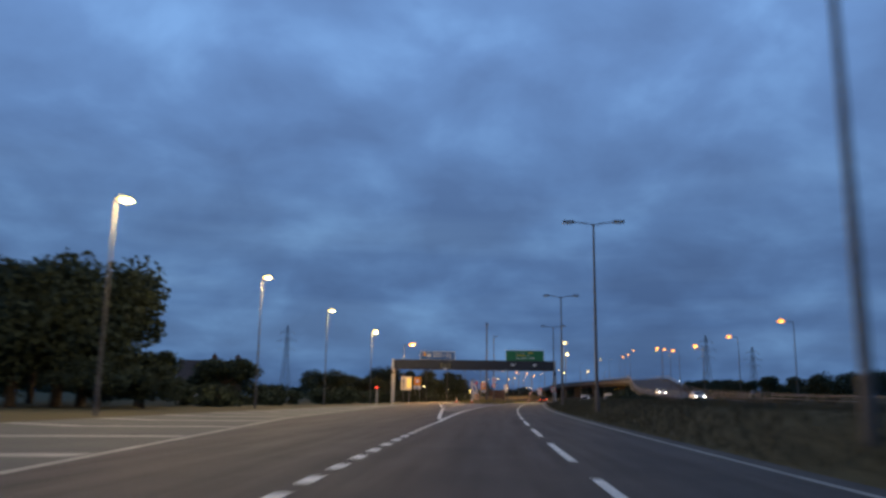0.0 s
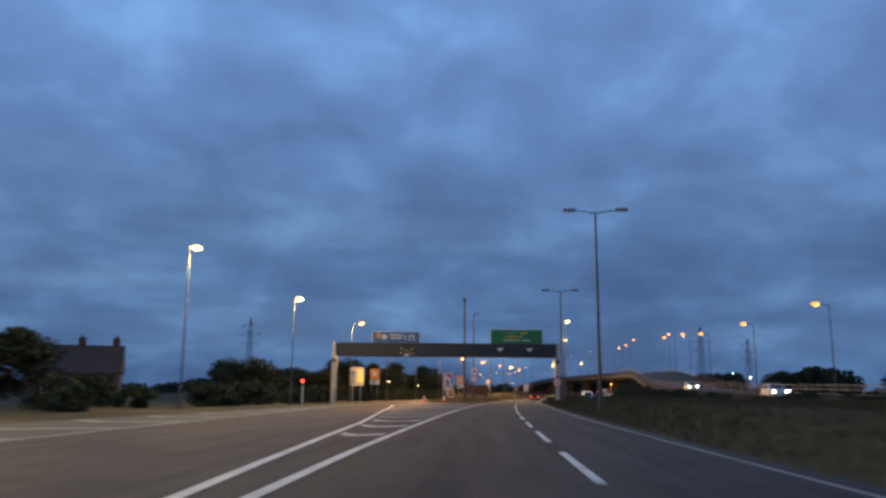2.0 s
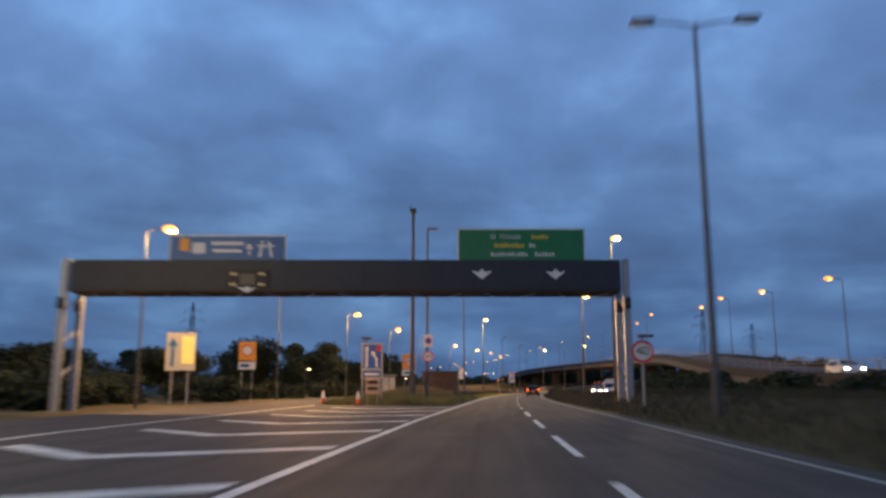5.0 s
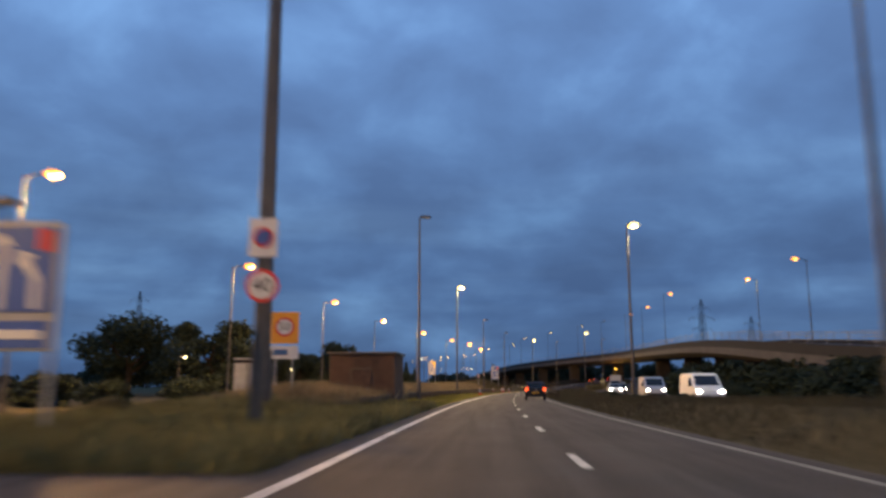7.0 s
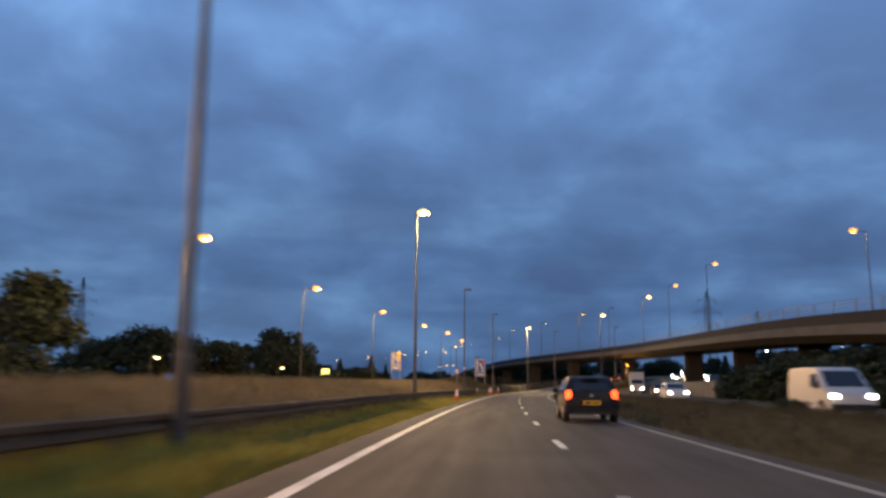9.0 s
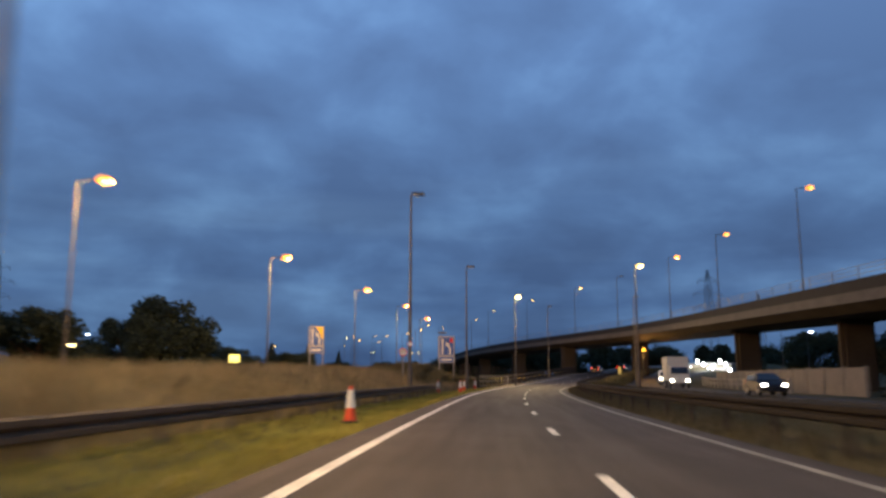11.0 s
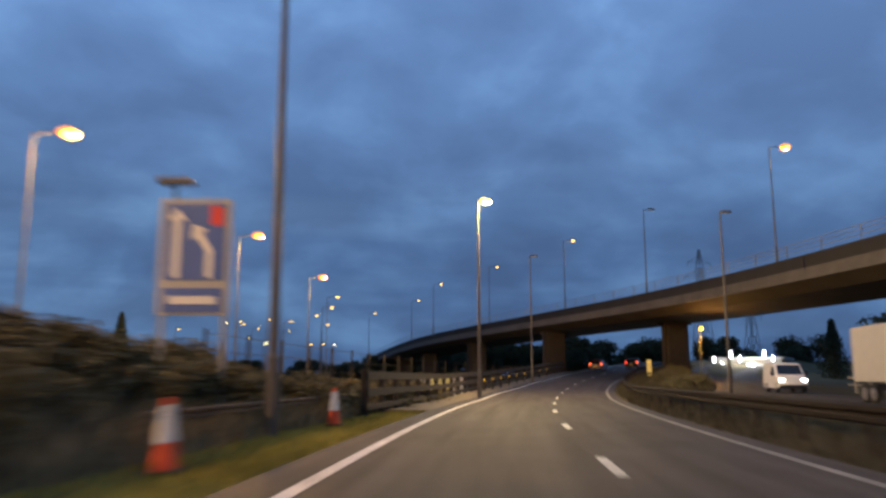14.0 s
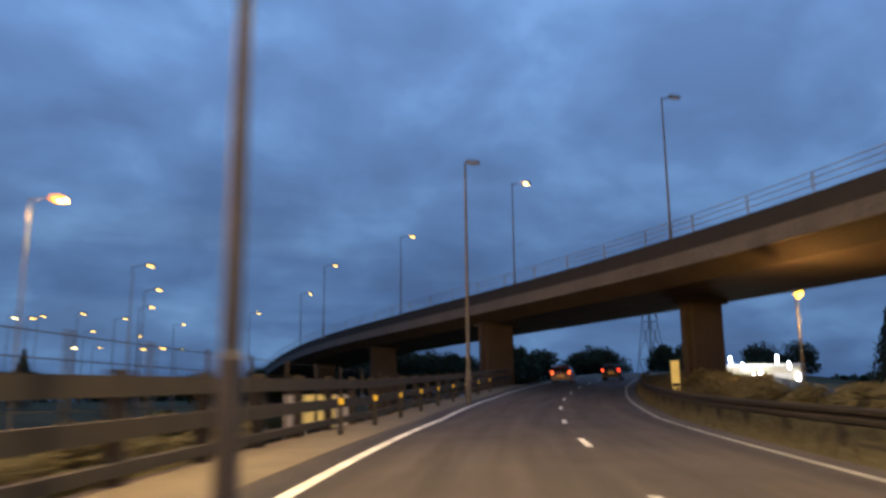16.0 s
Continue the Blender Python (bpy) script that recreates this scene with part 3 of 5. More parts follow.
LEMON = material("lemon_sheet", (0.7, 0.66, 0.25), 0.5, vary=0.15, scale=2, bump=0.02)
CREAM = material("cream_sheet", (0.34, 0.345, 0.34), 0.55, vary=0.12, scale=2, bump=0.02)
NAVY = material("sign_navy", (0.022, 0.085, 0.34), 0.5, vary=0.15, scale=2, bump=0)
lane_board(pose(-1.3, 162.8, -0.28, 0, 0, -3) @ Matrix.Diagonal((0.88, 0.88, 0.88, 1)), True)
lane_board(pose(23.0, 309.0, 0.45, 0, 0, -9) @ Matrix.Diagonal((0.88, 0.88, 0.88, 1)), True)
lane_board(pose(9.98, 311.4, 1.3, 0, 0, -9) @ Matrix.Diagonal((0.84, 0.84, 0.92, 1)), False, True)
t = thing("speed_sign", pose(18.0, 289.6, 0.6, 0, 0, -9), "small round speed sign with a red ring on a grey post", "road sign")
sign_posts(t, (0,), 2.5, 0.05)
roundel(t, 0, 2.4, 0.3, -0.03, "40")
t = thing("speed_repeater", pose(18.0, 277.66, 0, 0, 0, -9), "small round speed repeater strapped to a lamp column", "road sign")
roundel(t, 0, 3.1, 0.14, -0.06, "")
panel(t, "strap", 0, 3.1, 0.22, 0.05, 0.0, STEEL, thick=0.14)

# camera mast with its signs
t = thing("camera_mast", pose(1.3, 175.0, 0.0, 0, 0, -4), "tall dark camera mast in the grass nose", "mast")
bm = bmesh.new()
tube(bm, (0, 0, -0.3), (0, 0, 2.4), 0.3, 0.27, 14)
tube(bm, (0, 0, 2.4), (0, 0, 17.3), 0.21, 0.13, 14)
part("pole", bm, POLE, t, smooth=True)
bm = bmesh.new()
box(bm, (0, -0.15, 17.4), (0.5, 0.7, 0.35))
tube(bm, (0, -0.5, 17.4), (0, -0.75, 17.35), 0.12, 0.14, 10)
tube(bm, (-0.3, 0, 17.5), (-0.3, 0, 18.0), 0.03, 0.03, 6)
part("camera_housing", bm, BLACK, t)
t = thing("sign_pole", pose(2.75, 166.6, 0.0, 0, 0, -4), "tall grey pole carrying a clearway plate and speed sign", "road sign")
bm = bmesh.new()
tube(bm, (0, 0, -0.3), (0, 0, 2.2), 0.17, 0.15, 12)
tube(bm, (0, 0, 2.2), (0, 0, 14.0), 0.12, 0.07, 12)
part("pole", bm, POLE, t, smooth=True)
bm = bmesh.new()
bmesh.ops.create_uvsphere(bm, u_segments=8, v_segments=5, radius=0.08, matrix=Matrix.Translation((0, 0, 14)))
part("pole_cap", bm, POLE, t)
bm = bmesh.new()
box(bm, (0.42, 0, 14.0), (0.8, 0.3, 0.14))
part("lamp_head", bm, POLE, t, bevel=0.03)
plate = panel(t, "clearway_plate", 0.1, 4.85, 0.72, 1.0, -0.26, WHITE, "white plate with a dark red roundel", 0.03, 0.01)
disc(plate, "roundel_ring", 0.1, 4.85, 0.26, -0.29, RED)
disc(plate, "roundel_face", 0.1, 4.85, 0.19, -0.31, NAVY)
roundel(t, 0.12, 3.62, 0.42, -0.27, "40")


def works_sign(m, w, z0, text):
    t = thing("works_speed_sign", m, "orange square works sign with a white roundel and a plate below", "road sign", "orange works signs")
    sign_posts(t, (-w * 0.3, w * 0.3), z0 + w, 0.04)
    face = panel(t, "sign_panel", 0, z0 + w * 0.55, w, w * 1.1, 0, ORANGE, "orange reflective panel", 0.03, 0.01)
    roundel(face, 0, z0 + w * 0.58, w * 0.34, -0.03, text)
    plate = panel(t, "plate", 0, z0 - w * 0.3, w, w * 0.45, 0, WHITE, "white plate with dark markings", 0.03)
    panel(plate, "lettering_bar", -w * 0.12, z0 - w * 0.3, w * 0.5, w * 0.2, -0.03, BLUE)


works_sign(pose(0.72, 182.5, 0.1, 0, 0, -5), 1.3, 2.95, "50")
works_sign(pose(-14.4, 178.4, 0.0, 0, 0, 0), 1.6, 3.7, "")

t = thing("speed_sign", pose(*along(139.9, 6.63, 0.23), 0, 0, -4), "round white speed sign with red ring on a grey post", "road sign")
sign_posts(t, (0,), 2.9, 0.05)
roundel(t, 0, 2.55, 0.5, -0.03, "40")
bm = bmesh.new()
tube(bm, (0, 0.06, 2.9), (0, -0.25, 3.2), 0.04, 0.04, 8)
box(bm, (0.1, -0.3, 3.22), (0.7, 0.22, 0.12))
part("sign_light", bm, POLE, t)

t = thing("diverge_board", pose(-15.4, 162.2, 0.0, 0, 0, 0), "white and yellow lit direction board beside the slip road", "road sign")
sign_posts(t, (-0.6, 0.6), 2.4, 0.06)
face = panel(t, "sign_panel", 0, 3.8, 2.2, 2.8, 0, CREAM, "", 0.05, 0.02)
panel(face, "yellow_patch", 0.55, 3.9, 0.9, 2.0, -0.04, LEMON)
flat(face, "lane_arrow", [(-0.7, 2.7), (-0.45, 2.7), (-0.45, 4.2), (-0.2, 4.2), (-0.58, 4.8), (-0.95, 4.2), (-0.7, 4.2)], -0.05, BLUE)

t = thing("works_board", pose(-0.75, 156.9, 0.0, 0, 0, -2) @ Matrix.Diagonal((0.54, 1, 0.9, 1)), "low faded pinkish works board with reddish lettering in the grass nose", "road sign")
sign_posts(t, (-0.6, 0.6), 1.2, 0.05)
face = panel(t, "sign_panel", 0, 1.45, 1.8, 1.25, 0, material("faded_pink_sheet", (0.5, 0.34, 0.24), 0.6, vary=0.3, scale=2, bump=0.02), "", 0.04, 0.02)
for z in (1.72, 1.25):
    panel(face, "lettering_bar", 0, z, 1.3, 0.25, -0.035, RUST)

t = thing("lit_sign", pose(-4.2, 346, -1.0, 0, 0, -3), "small square yellow illuminated sign on a post", "road sign")
sign_posts(t, (0,), 4.4, 0.05)
panel(t, "sign_panel", 0, 4.75, 1.5, 1.1, 0, material("lit_yellow", (0.95, 0.8, 0.2), 0.5, vary=0, glow=2.6), "glowing yellow face", 0.1, 0.02)

t = thing("red_signal", pose(-17.1, 129.0, 0.0, 0, 0, -2), "pale post with a small red signal head", "road sign")
sign_posts(t, (0,), 2.2, 0.13)
panel(t, "signal_head", 0, 2.45, 0.5, 0.6, -0.05, BLACK, "", 0.2, 0.03)
disc(t, "signal_lamp", 0, 2.5, 0.15, -0.17, material("red_lamp", (1.0, 0.06, 0.03), 0.4, vary=0, glow=5))

t = thing("marker_board", pose(60.6, 372.0, 0.5, 0, 0, -25), "tall narrow yellow reflective hazard marker beside the bridge pier", "road sign")
sign_posts(t, (0,), 1.3, 0.05)
panel(t, "sign_panel", 0, 1.6, 0.5, 2.1, 0, LEMON, "", 0.03)
panel(t, "stripe", 0, 1.2, 0.44, 0.2, -0.03, BLACK)

t = thing("roadside_hoarding", pose(41.2, 395, -2.8, 0, 0, -24), "long low hoarding with pale yellow and cream panels", "hoarding")
sign_posts(t, (-2.9, -1.0, 1.0, 2.9), 4.2, 0.07, 0.1)
for k in range(4):
    panel(t, "hoarding_panel", -2.25 + 1.5 * k, 2.9, 1.44, 2.6, 0, (CREAM, LEMON, LEMON, CREAM)[k], "pale printed panel", 0.05, 0.01)
t = thing("amber_lamp_post", pose(61.6, 362, 0.3, 0, 0, 0), "slim post with a glowing amber lamp near the bridge", "street lamp")
bm = bmesh.new()
tube(bm, (0, 0, -0.3), (0, 0, 5.7), 0.07, 0.05, 10)
part("pole", bm, POLE, t)
bm = bmesh.new()
box(bm, (0.15, 0, 5.8), (0.5, 0.3, 0.16))
part("lamp_head", bm, POLE, t, bevel=0.02)
bm = bmesh.new()
bmesh.ops.create_uvsphere(bm, u_segments=12, v_segments=7, radius=0.2, matrix=Matrix.Translation((0.15, 0, 5.66)))
part("lens", bm, material("amber_lens", (1.0, 0.55, 0.05), 0.4, vary=0, glow=7), t)
lamp_light((62.4, 361.5, 4.8), (1.0, 0.5, 0.12), 1300)


# ---------------------------------------------------------------- cones and posts
def cone(m):
    t = thing("traffic_cone", m, "tall orange-red traffic cone with a broad white reflective sleeve", "traffic cone", "traffic cones along the verge")
    bm = bmesh.new()
    box(bm, (0, 0, 0.04), (0.46, 0.46, 0.08))
    part("base", bm, BLACK, t, bevel=0.02)
    bm = bmesh.new()
    tube(bm, (0, 0, 0.08), (0, 0, 1.0), 0.17, 0.05, 18)
    part("cone_body", bm, material("cone_red", (0.6, 0.07, 0.02), 0.55, vary=0.15, scale=5, bump=0.05), t, smooth=True)
    bm = bmesh.new()
    tube(bm, (0, 0, 0.42), (0, 0, 0.9), 0.137, 0.073, 18)
    part("sleeve", bm, WHITE, t, "white reflective sleeve", smooth=True)
    return t


first = cone(pose(*along(253.4, -3.85, -0.06)))
for s, o in ((288.6, -4.9), (294.5, -3.85), (302.8, -4.4), (313.0, -4.5)):
    copy_thing(first, Matrix.Translation(along(s, o, -0.06)) @ pose(0, 0, 0, 0, 0, s * 31))


for x, y in ((-1.75, 157.4), (-5.0, 163.6)):
    copy_thing(first, pose(x, y, 0.0, 0, 0, 20 * y))


def marker_post(m):
    t = thing("marker_post", m, "short weathered verge marker post with reflector", "marker post", "verge marker posts")
    bm = bmesh.new()
    v = box(bm, (0, 0, 0.5), (0.14, 0.1, 1.1))
    part("post", bm, WEATHERED, t, bevel=0.02)
    panel(t, "reflector", 0, 0.85, 0.1, 0.16, -0.055, YELLOW, "amber reflector", 0.01)
    return t


first = marker_post(pose(*along(352, -4.0, 0)))
for n in range(1, 9):
    copy_thing(first, Matrix.Translation(along(352 + 4.5 * n, -4.0, 0)))

# ---------------------------------------------------------------- barriers
def rail_profile(name, s0, s1, o, z0, z1, depth, mat, parent, wave=True, step=3.0):
    bm = bmesh.new()
    h = z1 - z0
    prof = [(0, 0), (-depth, 0.12 * h), (-depth, 0.35 * h), (0, 0.5 * h), (-depth, 0.65 * h), (-depth, 0.88 * h), (0, h)] if wave else [(0, 0), (-depth, 0), (-depth, h), (0, h)]
    rings = []
    n = int((s1 - s0) / step)
    f = o if callable(o) else (lambda s: o)
    for i in range(n + 1):
        s = s0 + (s1 - s0) * i / n
        rings.append([bm.verts.new(along(s, f(s) + a, z0 + b)) for a, b in prof])
    for a, b in zip(rings, rings[1:]):
        for i in range(len(prof) - 1):
            bm.faces.new((a[i], b[i], b[i + 1], a[i + 1]))
    if not wave:
        for a, b in zip(rings, rings[1:]):
            bm.faces.new((a[-1], b[-1], b[0], a[0]))
    bmesh.ops.solidify(bm, geom=bm.faces[:], thickness=0.006) if wave else None
    return part(name, bm, mat, parent)


POST = {}


def post_at(parent, s, o, z0, z1, w, d, mat):
    key = (round(z1 - z0, 2), w, d)
    if key not in POST:
        bm = bmesh.new()
        box(bm, (0, 0, (z1 - z0) / 2), (w, d, z1 - z0))
        me = bpy.data.meshes.new("post")
        bm.to_mesh(me)
        bm.free()
        me.materials.append(mat)
        POST[key] = me
    ob = new("post", POST[key])
    ob.parent = parent
    ob.matrix_basis = Matrix.Translation(along(s, o, z0)) @ pose(0, 0, 0, 0, 0, bearing(s))


verge_rail = table([(182, -5.4), (230, -5.6), (270, -4.7), (300, -4.7)])
t = thing("crash_barrier", pose(0, 0, 0), "weathered dark steel crash barrier along the nearside verge", "crash barrier")
rail_profile("beam", 180, 284.6, verge_rail, 0.4, 0.72, -0.08, BARRIER, t)
for n in range(32):
    post_at(t, 181 + 3.2 * n, verge_rail(181 + 3.2 * n) - 0.12, -0.1, 0.7, 0.1, 0.14, BARRIER)
reserve_rail = table([(150, 6.2), (200, 5.8), (272, 5.2), (345, 6.4), (420, 6.6)])
t = thing("crash_barrier", pose(0, 0, 0), "weathered steel crash barrier on the central reserve", "crash barrier")
rail_profile("beam", 225, 420, reserve_rail, 0.45, 0.78, 0.08, WEATHERED, t)
for n in range(60):
    post_at(t, 226 + 3.2 * n, reserve_rail(226 + 3.2 * n) + 0.12, -0.1, 0.76, 0.1, 0.14, WEATHERED)
t = thing("crash_barrier", pose(0, 0, 0), "weathered steel crash barrier leading up to the parapet", "crash barrier")
rail_profile("beam", 304, 317.8, -5.3, 0.5, 0.7, -0.06, BARRIER, t)
for n in range(5):
    post_at(t, 304.4 + 3.2 * n, -5.42, -0.1, 0.68, 0.1, 0.14, BARRIER)
t = thing("bridge_parapet", pose(0, 0, 0), "heavy weathered post and rail parapet above the lower road", "parapet")
parapet_line = table([(318, -4.6), (345, -4.7), (400, -4.9)])
for z0, z1 in ((0.15, 0.32), (0.6, 0.86), (1.15, 1.42)):
    rail_profile("rail", 318, 402, parapet_line, z0, z1, 0.14, WEATHERED, t, wave=False)
for n in range(29):
    post_at(t, 318.2 + 3.0 * n, parapet_line(318 + 3.0 * n) - 0.16, -0.2, 1.5, 0.2, 0.24, WEATHERED)
t = thing("wire_fence", pose(0, 0, 0), "tall post and wire fence above the slip road", "fence")
for z in (0.9, 1.5, 2.1, 2.7):
    rail_profile("wire", 318, 398, -10.2, z, z + 0.025, 0.025, WEATHERED, t, wave=False, step=4)
for n in range(21):
    post_at(t, 318 + 4 * n, -10.2, -2.6, 2.85, 0.09, 0.09, WEATHERED)

# ---------------------------------------------------------------- flyover
FLY = [(28, 40, -0.1), (32, 95, 0.5), (36, 127, 1.1), (39, 156, 1.6), (42, 186, 2.4), (46, 212, 4.2), (50.5, 241, 6.4), (56, 269, 7.9), (63.5, 318, 9.2), (66.5, 347, 9.7), (65.5, 372, 9.75), (60.5, 396, 9.65), (55, 417, 9.3), (49.5, 440, 8.9), (46, 470, 8.0), (43, 520, 6.4), (41, 580, 4.6), (39, 660, 2.0), (38, 740, -0.1)]


PLINTH = material("dark_parapet", (0.015, 0.0135, 0.012), 0.9, vary=0.35, scale=0.8, bump=0.2)
RAILING = material("grey_railing", (0.2, 0.2, 0.2), 0.6, 0.3, vary=0.2, scale=2, bump=0)
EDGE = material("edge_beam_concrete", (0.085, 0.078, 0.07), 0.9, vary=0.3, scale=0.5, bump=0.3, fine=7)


def flyover():
    pts = np.array(FLY, float)
    d = np.r_[0, np.cumsum(np.hypot(*np.diff(pts[:, :2], axis=0).T))]
    u = np.linspace(0, d[-1], 150)
    c = np.array([np.interp(u, d, pts[:, k]) for k in range(3)]).T
    for _ in range(14):
        c[1:-1] = (c[:-2] + 2 * c[1:-1] + c[2:]) / 4
    tan = np.gradient(c[:, :2], axis=0)
    tan /= np.hypot(*tan.T)[:, None]
    nrm = np.c_[tan[:, 1], -tan[:, 0]]
    t = thing("flyover", pose(0, 0, 0), "long curved concrete flyover on broad piers with steel railings", "bridge")

    def sweep(name, profile, mat, label="", i0=0, i1=150, parent=t):
        bm = bmesh.new()
        rings = []
        for p, n in zip(c[i0:i1], nrm[i0:i1]):
            prof = profile(p[2]) if callable(profile) else profile
            rings.append([bm.verts.new((p[0] + n[0] * a, p[1] + n[1] * a, p[2] + b)) for a, b in prof])
        m = len(rings[0])
        for r0, r1 in zip(rings, rings[1:]):
            for i in range(m):
                bm.faces.new((r0[i], r1[i], r1[(i + 1) % m], r0[(i + 1) % m]))
        bmesh.ops.recalc_face_normals(bm, faces=bm.faces)
        return part(name, bm, mat, parent, label)

    # the deck's shadowed lower half is put into its concrete, darker than the edge
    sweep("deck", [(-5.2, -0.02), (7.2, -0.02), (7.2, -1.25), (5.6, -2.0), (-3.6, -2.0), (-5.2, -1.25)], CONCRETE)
    sweep("deck_surface", [(-4.7, 0.0), (6.7, 0.0), (6.7, 0.03), (-4.7, 0.03)], ASPHALT, "worn asphalt road on the deck")
    low = [i for i in range(150) if c[i][2] < 4.6 and c[i][1] < 300]
    sweep("retaining_wall", lambda z: [(-5.0, -0.5), (7.0, -0.5), (7.0, -z - 0.6), (-5.0, -z - 0.6)], CONCRETE, "pale concrete retaining wall of the ramp", low[0], low[-1] + 2)
    for side, a in ((-1, -5.28), (1, 7.0)):
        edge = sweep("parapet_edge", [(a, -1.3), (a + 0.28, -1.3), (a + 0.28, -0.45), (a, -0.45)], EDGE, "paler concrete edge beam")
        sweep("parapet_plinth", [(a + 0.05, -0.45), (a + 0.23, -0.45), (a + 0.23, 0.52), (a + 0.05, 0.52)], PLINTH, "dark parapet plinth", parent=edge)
        for z in (0.86, 1.2, 1.5):
            sweep("parapet_rail", [(a + 0.12, z), (a + 0.16, z), (a + 0.16, z + 0.035), (a + 0.12, z + 0.035)], RAILING, parent=edge)
        if "fly" not in POST:
            bm = bmesh.new()
            box(bm, (0, 0, 0.5), (0.06, 0.06, 1.05))
            POST["fly"] = bpy.data.meshes.new("parapet_post")
            bm.to_mesh(POST["fly"])
            bm.free()
            POST["fly"].materials.append(RAILING)
        for i in range(16, 128):
            ob = new("parapet_post", POST["fly"])
            ob.parent, ob.location = edge, Vector((c[i][0] + nrm[i][0] * (a + 0.14), c[i][1] + nrm[i][1] * (a + 0.14), c[i][2] + 0.5))
    for x, y in ((53.3, 252), (58.3, 276), (62.8, 304), (66.0, 333), (66.8, 378.5), (57.4, 397), (51.6, 424), (47.4, 455), (45, 484), (43.2, 514), (42, 546), (41, 580)):
        k = int(np.argmin(np.hypot(c[:, 0] - x, c[:, 1] - y)))
        p = c[k]
        bm = bmesh.new()
        rot = Matrix.Rotation(math.atan2(nrm[k][1], nrm[k][0]), 4, "Z")
        box(bm, (0, 0, 0), (3.3, 1.3, p[2] - 1.2))
        bmesh.ops.bevel(bm, geom=[e for e in bm.edges if abs((e.verts[0].co - e.verts[1].co).z) > 1], offset=0.35, segments=4, affect="EDGES")
        q = (x, y)
        bmesh.ops.transform(bm, matrix=Matrix.Translation((*q, (p[2] - 3.0) / 2)) @ rot, verts=bm.verts)
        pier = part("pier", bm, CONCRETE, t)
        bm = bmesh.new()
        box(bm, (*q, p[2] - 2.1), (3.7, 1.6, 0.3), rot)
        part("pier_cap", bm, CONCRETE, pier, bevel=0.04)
    return c, nrm


fly_c, fly_n = flyover()
for x, y, z, cast in ((36.2, 95.3, 10.7, 0), (39.8, 126.9, 11.3, 0), (42.4, 156.3, 11.8, 1), (45.1, 185.6, 12.6, 0), (49.5, 213, 14.6, 1), (53.9, 240.9, 16.8, 0), (59.9, 268.7, 18.1, 1), (58.6, 303.1, 19.75, 0), (60.8, 326.5, 19.4, 0), (62.5, 347.3, 19.7, 1), (59.6, 393.8, 20.1, 1), (53.8, 416.9, 19.6, 0), (46.2, 430, 18.1, 0), (44.8, 453.6, 17.4, 0), (37, 475, 16.4, 0)):
    k = int(np.argmin(np.hypot(fly_c[:, 0] - x, fly_c[:, 1] - y)))
    base = fly_c[k][2]
    flip = y < 300
    column("flyover_street_lamp", "slim street lamp with a lit orange lantern on the flyover", pose(x + (1.4 if flip else -1.4), y, base, 0, 0, 180 if flip else 0), z - base, 1.1, "sodium" if y < 390 else "far", 0.8, "street lamps on the flyover")
    if cast:
        lamp_light((x, y, z - 0.4), (1.0, 0.5, 0.15), 700 if y < 300 else 1500)
column("flyover_street_lamp", "slim unlit street lamp on the flyover", pose(60.3, 371, 9.8), 9.8, 0.6, "no", 0.8, "street lamps on the flyover")
# ---------------------------------------------------------------- vehicles
GLASS = material("car_glass", (0.012, 0.014, 0.018), 0.08, vary=0.05, bump=0)
TYRE = material("tyre_rubber", (0.018, 0.018, 0.018), 0.9, vary=0.2, scale=8, bump=0.1)
RIM = material("alloy_rim", (0.35, 0.35, 0.36), 0.35, 0.8, vary=0.1, bump=0)
TAIL = material("tail_lamp", (1.0, 0.05, 0.015), 0.3, vary=0, glow=2.6)
TAIL_HOT = material("tail_lamp_amber", (1.0, 0.1, 0.02), 0.3, vary=0, glow=3.2)
HEAD = material("head_lamp", (1.0, 0.93, 0.78), 0.3, vary=0, glow=22)
REFLECT = material("reflector_red", (0.5, 0.02, 0.03), 0.35, vary=0.05, bump=0)
PLATE_Y = material("plate_yellow", (0.75, 0.42, 0.02), 0.5, vary=0.08, scale=6, bump=0)


def paint(name, colour, rough=0.3):
    m = material(name, colour, rough, vary=0.08, scale=2, bump=0.0)
    m.node_tree.nodes["Principled BSDF"].inputs["Coat Weight"].default_value = 0.15
    return m


def loft_body(profile, half, waist, narrow):
    """A car's shell: its side outline drawn across the width, drawn in above the waist and rounded at the corners."""
    bm = bmesh.new()
    rows = []
    for f, inset in ((-1, 0.0), (-0.86, 0.05), (0.86, 0.05), (1, 0.0)):
        ring = []
        for y, z in profile:
            k = max(0.0, z - waist)
            x = f * (half - narrow * k)
            grow = 0.0 if abs(f) == 1 else inset
            cy = y + (grow if y > 0 else -grow) * (1 if abs(y) > 1.6 else 0.2)
            ring.append(bm.verts.new((x, cy, z + (grow * 0.5 if z > waist + 0.3 else 0))))
        rows.append(ring)
    n = len(profile)
    for a, b in zip(rows, rows[1:]):
        for i in range(n):
            bm.faces.new((a[i], a[(i + 1) % n], b[(i + 1) % n], b[i]))
    bm.faces.new(rows[0][::-1])
    bm.faces.new(rows[-1])
    bmesh.ops.recalc_face_normals(bm, faces=bm.faces)
    sharp = [e for e in bm.edges if len(e.link_faces) == 2 and e.calc_face_angle() > 0.6]
    bmesh.ops.bevel(bm, geom=sharp, offset=0.045, segments=2, affect="EDGES", clamp_overlap=True)
    return bm


def arch(y, r, z0, n=7):
    return [(y + r * math.cos(math.pi * k / n), z0 + r * math.sin(math.pi * k / n)) for k in range(n + 1)]


